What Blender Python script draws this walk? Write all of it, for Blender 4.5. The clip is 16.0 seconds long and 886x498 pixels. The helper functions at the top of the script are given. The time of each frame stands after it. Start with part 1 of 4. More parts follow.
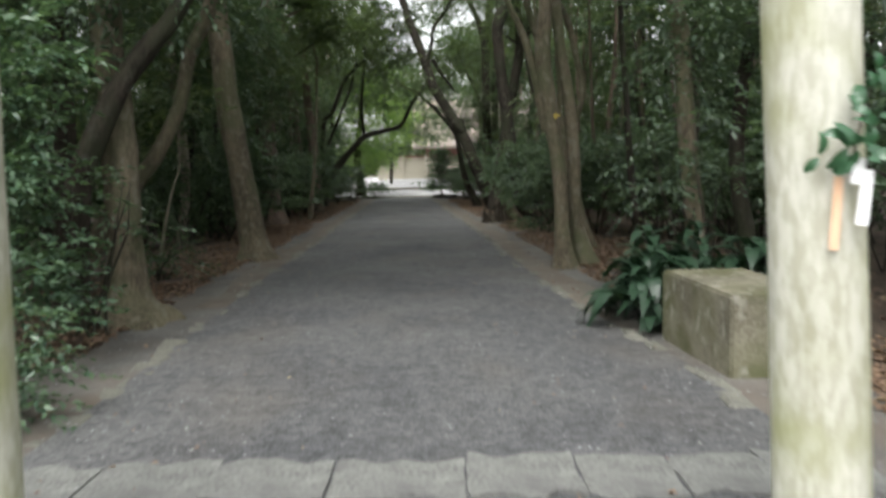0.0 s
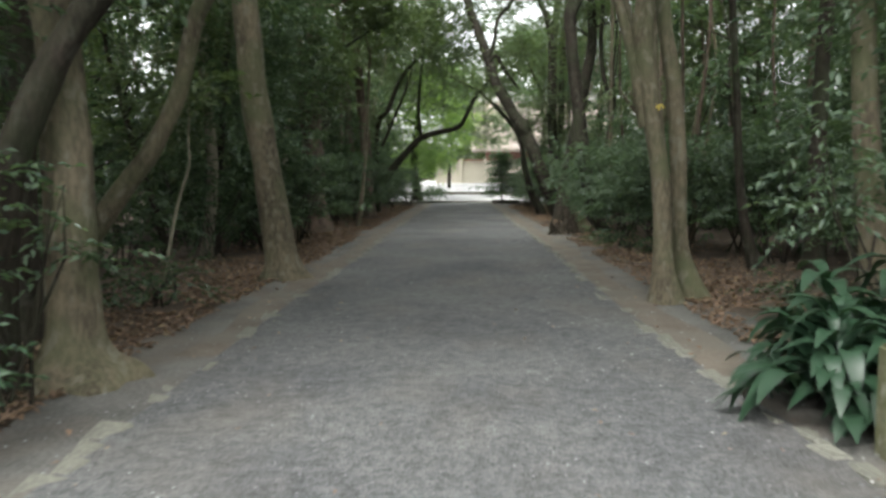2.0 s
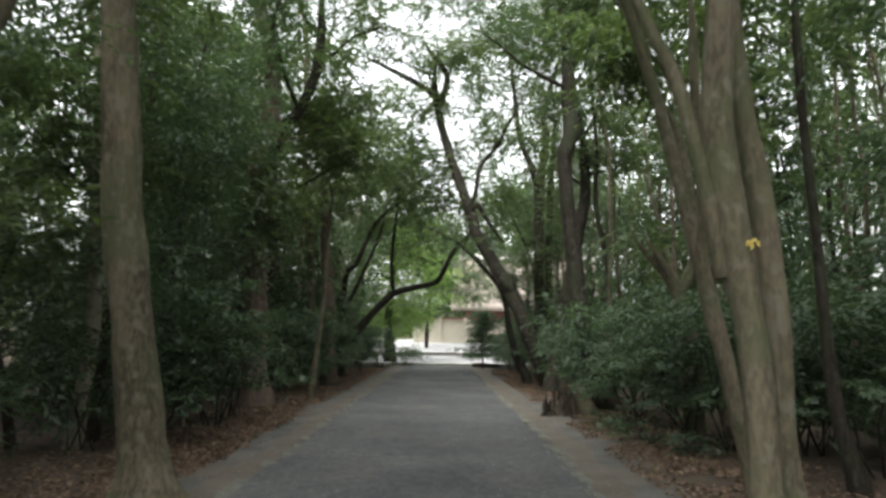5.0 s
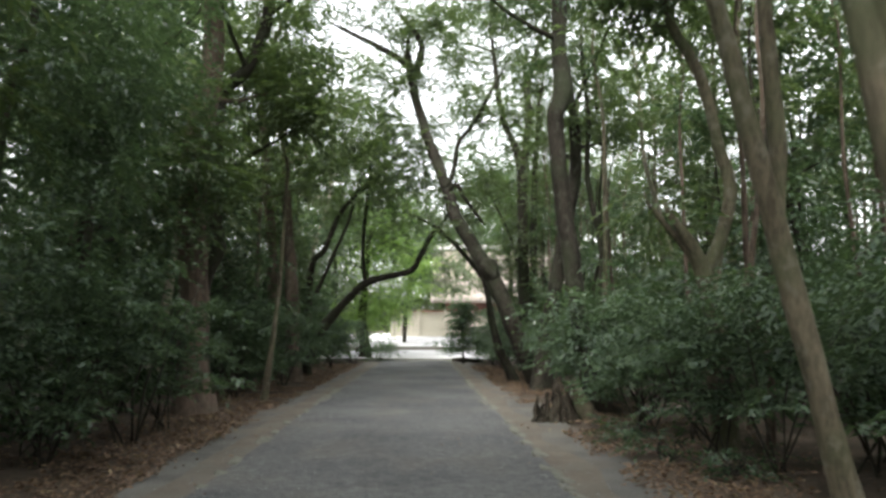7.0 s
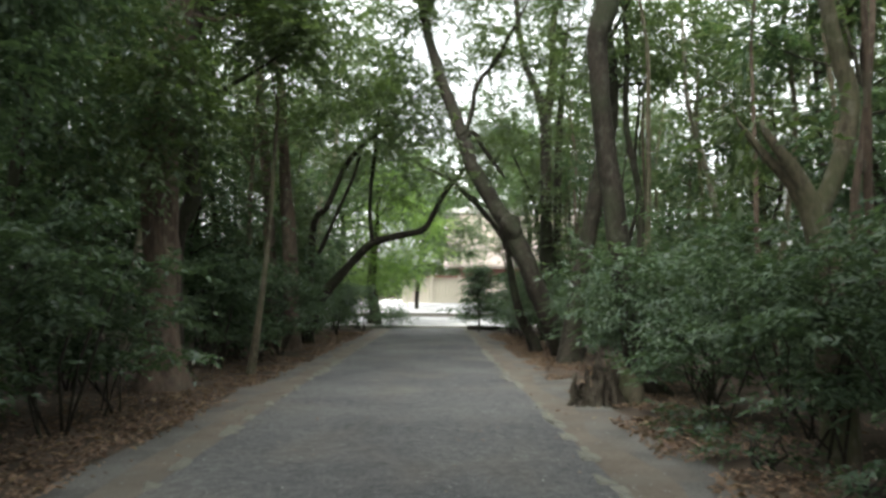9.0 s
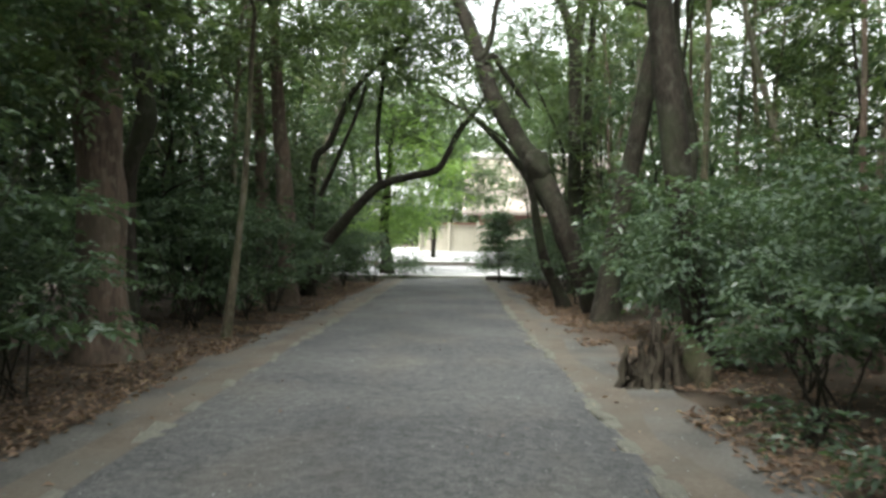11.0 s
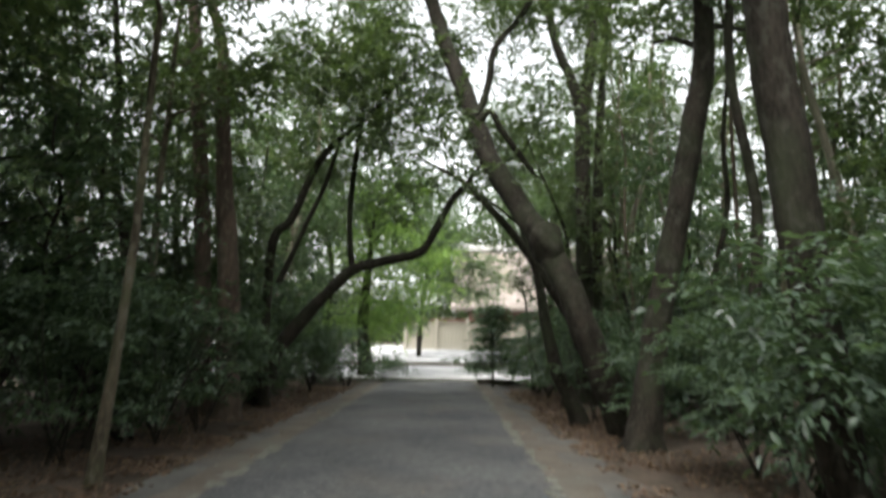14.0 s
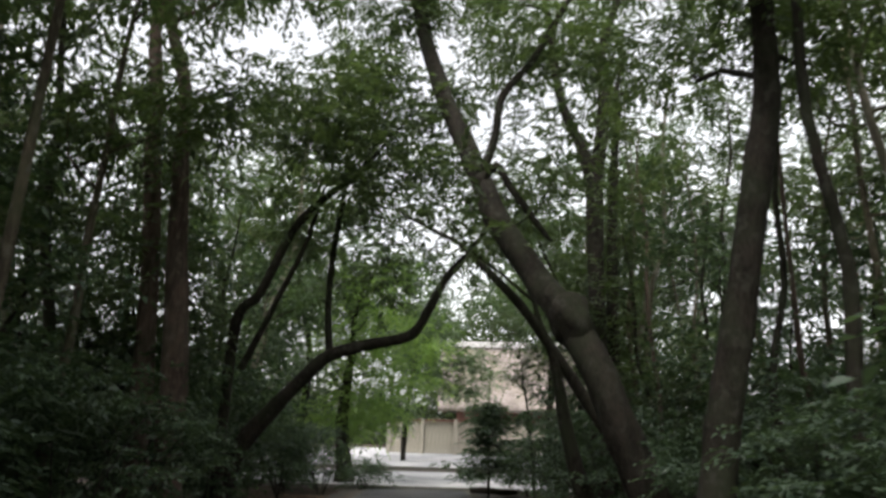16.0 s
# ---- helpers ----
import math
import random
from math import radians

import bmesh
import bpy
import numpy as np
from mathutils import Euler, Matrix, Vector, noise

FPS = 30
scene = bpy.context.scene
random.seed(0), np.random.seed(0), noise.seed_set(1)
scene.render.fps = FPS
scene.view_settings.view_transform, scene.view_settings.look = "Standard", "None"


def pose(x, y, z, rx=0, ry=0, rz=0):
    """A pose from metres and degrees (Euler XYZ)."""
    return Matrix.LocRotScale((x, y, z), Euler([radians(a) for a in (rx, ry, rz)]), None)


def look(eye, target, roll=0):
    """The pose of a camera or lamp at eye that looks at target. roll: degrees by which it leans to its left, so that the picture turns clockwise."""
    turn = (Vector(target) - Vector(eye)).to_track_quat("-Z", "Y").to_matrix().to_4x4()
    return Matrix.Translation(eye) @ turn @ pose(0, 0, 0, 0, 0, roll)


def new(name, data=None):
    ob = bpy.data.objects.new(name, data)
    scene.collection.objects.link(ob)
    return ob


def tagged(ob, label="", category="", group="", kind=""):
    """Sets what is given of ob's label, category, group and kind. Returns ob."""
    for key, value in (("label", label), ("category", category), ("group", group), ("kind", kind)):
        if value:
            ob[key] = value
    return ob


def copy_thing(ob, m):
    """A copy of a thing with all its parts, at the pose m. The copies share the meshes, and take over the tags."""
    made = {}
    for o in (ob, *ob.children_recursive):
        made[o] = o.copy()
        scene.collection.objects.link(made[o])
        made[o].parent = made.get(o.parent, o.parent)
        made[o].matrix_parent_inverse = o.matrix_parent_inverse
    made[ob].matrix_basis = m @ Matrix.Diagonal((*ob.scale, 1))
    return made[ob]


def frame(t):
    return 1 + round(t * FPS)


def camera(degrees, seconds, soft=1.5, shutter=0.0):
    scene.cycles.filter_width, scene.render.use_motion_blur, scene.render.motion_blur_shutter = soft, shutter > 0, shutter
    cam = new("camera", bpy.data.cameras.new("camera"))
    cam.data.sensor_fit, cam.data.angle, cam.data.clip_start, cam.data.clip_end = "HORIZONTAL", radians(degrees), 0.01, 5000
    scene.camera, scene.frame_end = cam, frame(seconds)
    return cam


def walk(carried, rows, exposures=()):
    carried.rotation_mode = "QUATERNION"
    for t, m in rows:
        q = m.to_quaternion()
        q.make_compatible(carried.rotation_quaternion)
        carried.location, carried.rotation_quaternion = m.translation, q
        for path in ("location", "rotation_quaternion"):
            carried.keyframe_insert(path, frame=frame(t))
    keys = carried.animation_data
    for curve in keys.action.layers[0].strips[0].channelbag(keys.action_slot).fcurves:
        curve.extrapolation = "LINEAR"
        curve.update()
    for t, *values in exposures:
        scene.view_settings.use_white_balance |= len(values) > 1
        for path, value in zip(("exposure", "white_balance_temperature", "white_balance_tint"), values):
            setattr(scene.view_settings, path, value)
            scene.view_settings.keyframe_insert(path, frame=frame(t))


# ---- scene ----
cam = camera(58.7, 16.0, soft=3.0, shutter=0.7)
METRES, EYE, TILT, LEAN, TURN = 21.4, 1.5, 0.0, 0.0, 0.0
ROWS = [
    (0.0, 0.0, 0.0, 0.0, -0.12, -5.49, 1.2),
    (0.5, -0.0023, 0.0294, -0.0004, 1.03, -3.49, 0.91),
    (1.0, -0.005, 0.0598, -0.0008, 3.59, -4.52, 0.69),
    (1.5, -0.0053, 0.0886, 0.0004, 2.48, -4.51, 0.5),
    (2.0, -0.005, 0.118, 0.0008, 4.12, -5.16, 0.35),
    (2.5, -0.0062, 0.1466, 0.0018, 3.47, -4.57, 0.03),
    (3.0, -0.0061, 0.1761, 0.0037, 3.65, -0.08, -0.29),
    (3.5, -0.0065, 0.2039, 0.0066, 2.68, 5.0, -0.85),
    (4.0, -0.0056, 0.2369, 0.0083, 2.69, 6.68, -0.83),
    (6.5, -0.0056, 0.3952, 0.0065, 2.63, 5.47, -0.62),
    (7.0, -0.0041, 0.4262, 0.0068, 1.34, 5.8, -0.19),
    (7.5, -0.0061, 0.4555, 0.0057, 2.34, 5.7, -0.64),
    (8.0, -0.0074, 0.4864, 0.0047, 1.58, 4.61, -0.48),
    (8.5, -0.0087, 0.5195, 0.0043, 4.31, 3.02, -0.57),
    (9.0, -0.0095, 0.5504, 0.0037, 2.3, 3.41, -0.52),
    (9.5, -0.0101, 0.583, 0.0031, 4.36, 0.94, -0.71),
    (10.0, -0.0111, 0.6145, 0.0033, 3.03, -0.41, -0.69),
    (12.5, -0.0084, 0.7701, 0.0048, 4.94, -0.13, -0.53),
    (13.0, -0.0103, 0.8008, 0.0044, 3.99, 0.65, -0.44),
    (13.5, -0.0128, 0.8355, 0.0042, 4.6, 2.28, -0.53),
    (14.0, -0.018, 0.8663, 0.0046, 2.85, 6.69, -0.97),
    (14.5, -0.0185, 0.9005, 0.0045, 3.56, 11.69, -0.46),
    (15.0, -0.0242, 0.9293, 0.0033, 1.16, 15.92, -1.13),
    (15.5, -0.0258, 0.9645, 0.0033, 1.52, 15.0, -0.35),
    (16.0, -0.0337, 0.9958, 0.0025, 1.64, 13.99, -1.62),
]
walk(cam, [(t, pose(0, 0, EYE, TILT, LEAN, TURN) @ pose(METRES * x, METRES * y, METRES * z, 90 + pitch, roll, yaw)) for t, x, y, z, yaw, pitch, roll in ROWS],
     exposures=[(0.0, 0.6, 6500, 9), (0.5, 0.85, 6500, 8), (1.5, 1.07, 6500, 7), (2.5, 1.15, 6500, 6), (3.0, 1.3, 6500, 6), (3.5, 1.2, 6500, 7), (4.0, 0.86, 6500, 8), (5.2, 0.94, 6500, 8), (7.0, 1.2, 6500, 8), (9.0, 1.15, 6500, 6), (10.0, 1.38, 6500, 5), (12.5, 1.34, 6500, 5), (13.5, 1.2, 6500, 6), (14.3, 0.62, 6500, 10), (15.0, 0.34, 6500, 12), (16.0, 0.2, 6500, 12)])

# ---- world, sun: a bright overcast day ----
world = bpy.data.worlds.new("overcast_sky")
scene.world = world
world.use_nodes = True
wn, wl = world.node_tree.nodes, world.node_tree.links
sky = wn.new("ShaderNodeTexSky")
sky.sky_type, sky.sun_disc, sky.sun_elevation, sky.sun_rotation = "NISHITA", False, radians(58), radians(200)
sky.air_density, sky.dust_density = 1.2, 4.0
pale = wn.new("ShaderNodeHueSaturation")
pale.inputs["Saturation"].default_value, pale.inputs["Value"].default_value = 0.14, 2.25
wl.new(sky.outputs[0], pale.inputs["Color"])
wl.new(pale.outputs[0], wn["Background"].inputs["Color"])
wn["Background"].inputs["Strength"].default_value = 0.15
sun = new("sun", bpy.data.lights.new("sun", "SUN"))
sun.data.energy, sun.data.angle, sun.data.color = 0.5, radians(40), (1.0, 0.97, 0.92)
sun.matrix_world = look((0, 0, 60), (6, 34, 0))

# ---- materials ----


def material(name):
    m = bpy.data.materials.new(name)
    m.use_nodes = True
    t = m.node_tree
    return m, t.nodes, t.links, t.nodes["Principled BSDF"]


def ramp(nodes, links, source, stops):
    r = nodes.new("ShaderNodeValToRGB")
    while len(r.color_ramp.elements) < len(stops):
        r.color_ramp.elements.new(0.5)
    for e, (p, c) in zip(r.color_ramp.elements, stops):
        e.position, e.color = p, (*c, 1)
    links.new(source, r.inputs[0])
    return r.outputs[0]


def noise_at(nodes, links, scale, detail=5, stretch=(1, 1, 1), coords="Object"):
    c, mp, n = nodes.new("ShaderNodeTexCoord"), nodes.new("ShaderNodeMapping"), nodes.new("ShaderNodeTexNoise")
    mp.inputs["Scale"].default_value = stretch
    links.new(c.outputs[coords], mp.inputs[0])
    links.new(mp.outputs[0], n.inputs["Vector"])
    n.inputs["Scale"].default_value, n.inputs["Detail"].default_value = scale, detail
    return n.outputs["Fac"]


def mix(nodes, links, fac, a, b, kind="MIX"):
    x = nodes.new("ShaderNodeMix")
    x.data_type, x.blend_type = "RGBA", kind
    for value, slot in ((fac, x.inputs[0]), (a, x.inputs[6]), (b, x.inputs[7])):
        if isinstance(value, (int, float)):
            slot.default_value = value
        elif isinstance(value, tuple):
            slot.default_value = (*value, 1)
        else:
            links.new(value, slot)
    return x.outputs[2]


def relief(nodes, links, b, height, strength, distance):
    u = nodes.new("ShaderNodeBump")
    u.inputs["Strength"].default_value, u.inputs["Distance"].default_value = strength, distance
    links.new(height, u.inputs["Height"])
    links.new(u.outputs[0], b.inputs["Normal"])


def rough_surface(name, dark, light, scale, fine, bump=0.01, rough=0.9, stretch=(1, 1, 1), stain=None, stain_scale=0.8, coords="Object", gloss=0.12, spots=None):
    """A mottled surface: two colours over a coarse and a fine noise, with relief and stains."""
    m, n, l, b = material(name)
    coarse, grain = noise_at(n, l, scale, 6, stretch, coords), noise_at(n, l, fine, 4, stretch, coords)
    base = mix(n, l, 0.45, ramp(n, l, coarse, [(0.38, dark), (0.62, light)]), ramp(n, l, grain, [(0.4, dark), (0.6, light)]))
    if stain:
        base = mix(n, l, ramp(n, l, noise_at(n, l, stain_scale, 4, (1, 1, 1), coords), [(0.45, (0, 0, 0)), (0.68, (0.85, 0.85, 0.85))]), base, stain)
    if spots:
        base = mix(n, l, ramp(n, l, noise_at(n, l, 9, 3, (1, 1, 0.7), coords), [(0.55, (0, 0, 0)), (0.66, (0.8, 0.8, 0.8))]), base, spots)
    l.new(base, b.inputs["Base Color"])
    b.inputs["Roughness"].default_value, b.inputs["Specular IOR Level"].default_value = rough, gloss
    relief(n, l, b, grain, 0.9, bump)
    return m


def leaf_material(name, dark, light, gloss=0.38, through_light=0.35, warm=None):
    """Leaves that vary one by one, shiny above, letting some light through."""
    m, n, l, b = material(name)
    g = n.new("ShaderNodeNewGeometry")
    stops = [(0.0, dark), (0.75, light)] if warm is None else [(0.0, dark), (0.7, light), (0.93, light), (1.0, warm)]
    leaf = ramp(n, l, g.outputs["Random Per Island"], stops)
    leaf = mix(n, l, noise_at(n, l, 0.9, 3), mix(n, l, 0.75, leaf, dark), leaf)
    l.new(leaf, b.inputs["Base Color"])
    b.inputs["Roughness"].default_value = gloss
    b.inputs["Specular IOR Level"].default_value = 0.5
    t, x = n.new("ShaderNodeBsdfTranslucent"), n.new("ShaderNodeMixShader")
    l.new(mix(n, l, 1.0, leaf, (1.3, 1.45, 0.68), "MULTIPLY"), t.inputs[0])
    x.inputs[0].default_value = through_light
    l.new(b.outputs[0], x.inputs[1])
    l.new(t.outputs[0], x.inputs[2])
    l.new(x.outputs[0], n["Material Output"].inputs[0])
    return m


def gravel_material(name, dark, light, pebble, earth=None):
    m, n, l, b = material(name)
    c, v = n.new("ShaderNodeTexCoord"), n.new("ShaderNodeTexVoronoi")
    l.new(c.outputs["Object"], v.inputs["Vector"])
    v.inputs["Scale"].default_value = pebble
    stone = ramp(n, l, v.outputs["Color"], [(0.1, dark), (0.9, light)])
    patch = ramp(n, l, noise_at(n, l, 0.55, 6), [(0.32, (0.76, 0.76, 0.78)), (0.68, (1.2, 1.18, 1.15))])
    fine = ramp(n, l, noise_at(n, l, 9, 6), [(0.3, (0.75, 0.75, 0.75)), (0.7, (1.2, 1.2, 1.2))])
    if earth:
        stone = mix(n, l, ramp(n, l, noise_at(n, l, 0.9, 7, (1.0, 0.55, 1)), [(0.5, (0, 0, 0)), (0.68, (0.45, 0.45, 0.45))]), stone, earth)
    l.new(mix(n, l, 1.0, mix(n, l, 1.0, stone, patch, "MULTIPLY"), fine, "MULTIPLY"), b.inputs["Base Color"])
    b.inputs["Roughness"].default_value, b.inputs["Specular IOR Level"].default_value = 0.85, 0.15
    relief(n, l, b, v.outputs["Distance"], 0.8, 0.012)
    return m


GRAVEL = gravel_material("grey_path_gravel", (0.053, 0.055, 0.056), (0.122, 0.125, 0.126), 60, (0.112, 0.104, 0.092))
WHITE_GRAVEL = gravel_material("white_court_gravel", (0.36, 0.36, 0.36), (0.54, 0.54, 0.53), 40)
DIRT = rough_surface("grey_verge_earth", (0.062, 0.061, 0.057), (0.13, 0.127, 0.118), 1.3, 34, 0.008, 0.95, stain=(0.12, 0.1, 0.08), stain_scale=0.7)
TAN = rough_surface("trodden_tan_earth", (0.085, 0.073, 0.06), (0.138, 0.119, 0.098), 1.6, 30, 0.006, 0.95, stain=(0.11, 0.105, 0.09), stain_scale=0.9)
SOIL = rough_surface("forest_soil", (0.04, 0.032, 0.025), (0.1, 0.078, 0.06), 1.5, 22, 0.02, 0.95)
KERB = rough_surface("worn_kerb_stone", (0.1, 0.1, 0.087), (0.185, 0.18, 0.152), 3, 40, 0.006, 0.85, stain=(0.1, 0.101, 0.082), stain_scale=2.5)
SLAB = rough_surface("worn_threshold_stone", (0.09, 0.092, 0.087), (0.21, 0.213, 0.197), 3.5, 45, 0.008, 0.88, stain=(0.085, 0.085, 0.083), stain_scale=2.4)
CONCRETE = rough_surface("weathered_concrete", (0.08, 0.075, 0.053), (0.185, 0.172, 0.128), 2.6, 50, 0.004, 0.85, stain=(0.07, 0.075, 0.034), stain_scale=2.3, spots=(0.22, 0.21, 0.175))
BARK = rough_surface("grey_brown_bark", (0.048, 0.041, 0.029), (0.135, 0.116, 0.08), 3, 26, 0.014, 0.9, (1, 1, 0.35), stain=(0.07, 0.078, 0.042), stain_scale=1.8, spots=(0.128, 0.122, 0.092))
# Dark bark, taken near black to hold shade and backlight in the colour.
BARK_SHADED = rough_surface("dark_shaded_bark", (0.013, 0.011, 0.0085), (0.038, 0.032, 0.025), 4, 30, 0.018, 0.9, (1, 1, 0.3), stain=(0.03, 0.035, 0.02), stain_scale=1.6, spots=(0.044, 0.044, 0.034))
BARK_PALE = rough_surface("pale_bark", (0.12, 0.108, 0.083), (0.24, 0.215, 0.165), 3, 26, 0.01, 0.9, (1, 1, 0.4), stain=(0.1, 0.11, 0.065), stain_scale=1.2)
BARK_RED = rough_surface("reddish_bark", (0.05, 0.037, 0.029), (0.13, 0.095, 0.073), 3, 20, 0.018, 0.9, (1, 1, 0.2), stain=(0.07, 0.062, 0.045), stain_scale=1.1, spots=(0.125, 0.107, 0.083))
WOOD_POST = rough_surface("bleached_gate_timber", (0.27, 0.265, 0.195), (0.52, 0.515, 0.45), 2.4, 34, 0.002, 0.65, (1, 1, 0.3), stain=(0.235, 0.245, 0.115), stain_scale=2.2)
WOOD_FENCE = rough_surface("pale_fence_boards", (0.25, 0.23, 0.18), (0.38, 0.35, 0.285), 2, 20, 0.003, 0.8, (1, 1, 0.1))
THATCH = rough_surface("weathered_bark_roofing", (0.14, 0.118, 0.103), (0.3, 0.26, 0.23), 0.8, 7, 0.02, 0.9, stain=(0.25, 0.22, 0.17), stain_scale=0.5)
RIDGE = rough_surface("pale_ridge_boards", (0.42, 0.41, 0.39), (0.6, 0.58, 0.56), 2, 20, 0.003, 0.7)
TIMBER_DARK = rough_surface("dark_red_timber", (0.1, 0.05, 0.04), (0.2, 0.11, 0.085), 2, 20, 0.003, 0.7)
PAPER = rough_surface("white_folded_paper", (0.78, 0.78, 0.79), (0.86, 0.86, 0.86), 4, 60, 0.0005, 0.7)
TAG_WOOD = rough_surface("fresh_cedar_tag", (0.56, 0.35, 0.22), (0.7, 0.48, 0.33), 6, 60, 0.0008, 0.6, (1, 1, 0.1))
STUMP_WOOD = rough_surface("rotting_stump_wood", (0.011, 0.009, 0.007), (0.05, 0.041, 0.031), 5, 26, 0.02, 0.95, (1, 1, 0.4), stain=(0.075, 0.066, 0.05), stain_scale=3.5)
STUMP_FLANK = rough_surface("mossy_stump_wood", (0.022, 0.019, 0.013), (0.072, 0.062, 0.042), 4, 24, 0.02, 0.95, (1, 1, 0.3), stain=(0.045, 0.05, 0.026), stain_scale=3)
LEAF = leaf_material("evergreen_leaves", (0.047, 0.074, 0.052), (0.11, 0.152, 0.102), 0.25, 0.38)
# Paler than LEAF: the sheen on these leaves is put into their colour.
LEAF_NEAR = leaf_material("leaves_with_painted_sheen", (0.045, 0.085, 0.055), (0.125, 0.185, 0.115), 0.25, 0.3)
LEAF_CANOPY = leaf_material("canopy_leaves", (0.042, 0.064, 0.034), (0.112, 0.142, 0.074), 0.38, 0.48)
LEAF_LIGHT = leaf_material("light_green_leaves", (0.05, 0.085, 0.044), (0.118, 0.165, 0.085), 0.36, 0.42)
LEAF_MAPLE = leaf_material("fresh_maple_leaves", (0.15, 0.235, 0.075), (0.26, 0.36, 0.14), 0.5, 0.5)
LEAF_BROAD = leaf_material("broad_strap_leaves", (0.011, 0.027, 0.015), (0.026, 0.058, 0.03), 0.4, 0.15)
LEAF_GATE = leaf_material("sakaki_leaves", (0.02, 0.06, 0.03), (0.05, 0.13, 0.06), 0.25, 0.2)
LITTER = leaf_material("fallen_brown_leaves", (0.085, 0.052, 0.034), (0.235, 0.152, 0.1), 0.7, 0.1, warm=(0.42, 0.33, 0.2))
LEAF_YELLOW = leaf_material("yellowed_leaves", (0.4, 0.28, 0.05), (0.6, 0.45, 0.1), 0.5, 0.3)
PEBBLE = leaf_material("loose_pebbles", (0.1, 0.1, 0.11), (0.3, 0.3, 0.31), 0.8, 0.0, warm=(0.5, 0.49, 0.46))

# ---- helpers for meshes ----


def mesh_from(name, verts, faces, smooth=False):
    me = bpy.data.meshes.new(name)
    me.from_pydata(verts, [], faces)
    if smooth:
        me.polygons.foreach_set("use_smooth", [True] * len(me.polygons))
    me.update()
    return me


def link(name, me, mat, parent=None, label=""):
    """Links a mesh as one object under a thing or a part."""
    if mat and not me.materials:
        me.materials.append(mat)
    ob = new(name, me)
    if parent is not None:
        ob.parent = parent
        ob.matrix_parent_inverse = Matrix.Translation(-parent.matrix_basis.translation)
    if label:
        ob["label"] = label
    return ob


def part(name, bm, mat, parent=None, label="", smooth=False):
    me = bpy.data.meshes.new(name)
    bm.to_mesh(me)
    bm.free()
    if smooth:
        me.polygons.foreach_set("use_smooth", [True] * len(me.polygons))
    return link(name, me, mat, parent, label)


def thing(name, at, label, category, group="", kind=""):
    ob = new(name)
    ob.location = at
    return tagged(ob, label, category, group, kind)


def smooth_line(pts, steps=4):
    """A Catmull-Rom line through (x, y, z, radius) points."""
    p = [np.array(q, float) for q in pts]
    p = [2 * p[0] - p[1]] + p + [2 * p[-1] - p[-2]]
    out = []
    for i in range(1, len(p) - 2):
        a, b, c, d = p[i - 1:i + 3]
        for k in range(steps):
            u = k / steps
            out.append(0.5 * (2 * b + (c - a) * u + (2 * a - 5 * b + 4 * c - d) * u ** 2 + (3 * b - a - 3 * c + d) * u ** 3))
    out.append(p[-2])
    return out


def tube(pts, sides=12, steps=4, wobble=0.06, flare=0.0, seed=0):
    """Verts and faces of a limb along (x, y, z, radius) points; flare: lobed root swelling at its foot."""
    line = smooth_line(pts, steps)
    verts, faces = [], []
    side = Vector((1, 0.2, 0))
    for i, q in enumerate(line):
        a, b = line[max(i - 1, 0)], line[min(i + 1, len(line) - 1)]
        d = Vector(b[:3] - a[:3]).normalized()
        u = (side - d * side.dot(d)).normalized()
        v = d.cross(u)
        for k in range(sides):
            w = 2 * math.pi * k / sides
            r = max(q[3], 0.004) * (1 + wobble * (2 * noise.noise(Vector((q[0] * 2 + math.cos(w) * 1.3, q[1] * 2 + math.sin(w) * 1.3, q[2] * 1.4 + seed)))
                                                  + 1.1 * noise.noise(Vector((math.cos(w) * 2.6, math.sin(w) * 2.6 + seed, q[2] * 4.5)))))
            if flare:
                low = max(0.0, 1 - max(q[2], 0) / 0.55)
                r *= 1 + flare * low ** 2 * (0.45 + 0.75 * abs(math.sin(w * 2.5 + seed)))
            verts.append(Vector(q[:3]) + (u * math.cos(w) + v * math.sin(w)) * r)
    for i in range(len(line) - 1):
        for k in range(sides):
            j = (k + 1) % sides
            faces.append((i * sides + k, i * sides + j, (i + 1) * sides + j, (i + 1) * sides + k))
    faces.append(tuple(range((len(line) - 1) * sides, len(line) * sides)))
    return verts, faces


def join(pieces):
    verts, faces = [], []
    for v, f in pieces:
        k = len(verts)
        verts += v
        faces += [tuple(i + k for i in q) for q in f]
    return verts, faces


def leaf_mesh(name, base, way, up, length, width):
    """One mesh of folded pointed leaves, two triangles each, from arrays."""
    n = len(base)
    way = way / np.linalg.norm(way, axis=1, keepdims=True)
    across = np.cross(way, up)
    across /= np.maximum(np.linalg.norm(across, axis=1, keepdims=True), 1e-6)
    nrm = np.cross(across, way)
    L, W = np.reshape(length, (-1, 1)), np.reshape(width, (-1, 1))
    mid = base + way * L * 0.45 + nrm * W * 0.25
    co = np.stack([base, mid + across * W * 0.5, base + way * L - nrm * L * 0.12, mid - across * W * 0.5], axis=1).reshape(-1, 3)
    idx = np.arange(n)[:, None] * 4
    tri = np.concatenate([idx + np.array([[0, 1, 2]]), idx + np.array([[0, 2, 3]])], axis=1).reshape(-1)
    me = bpy.data.meshes.new(name)
    me.vertices.add(4 * n)
    me.vertices.foreach_set("co", co.ravel())
    me.loops.add(6 * n)
    me.loops.foreach_set("vertex_index", tri.astype(np.int32))
    me.polygons.add(2 * n)
    me.polygons.foreach_set("loop_start", np.arange(0, 6 * n, 3, dtype=np.int32))
    me.polygons.foreach_set("loop_total", np.full(2 * n, 3, dtype=np.int32))
    me.update(calc_edges=True)
    me.validate()
    return me


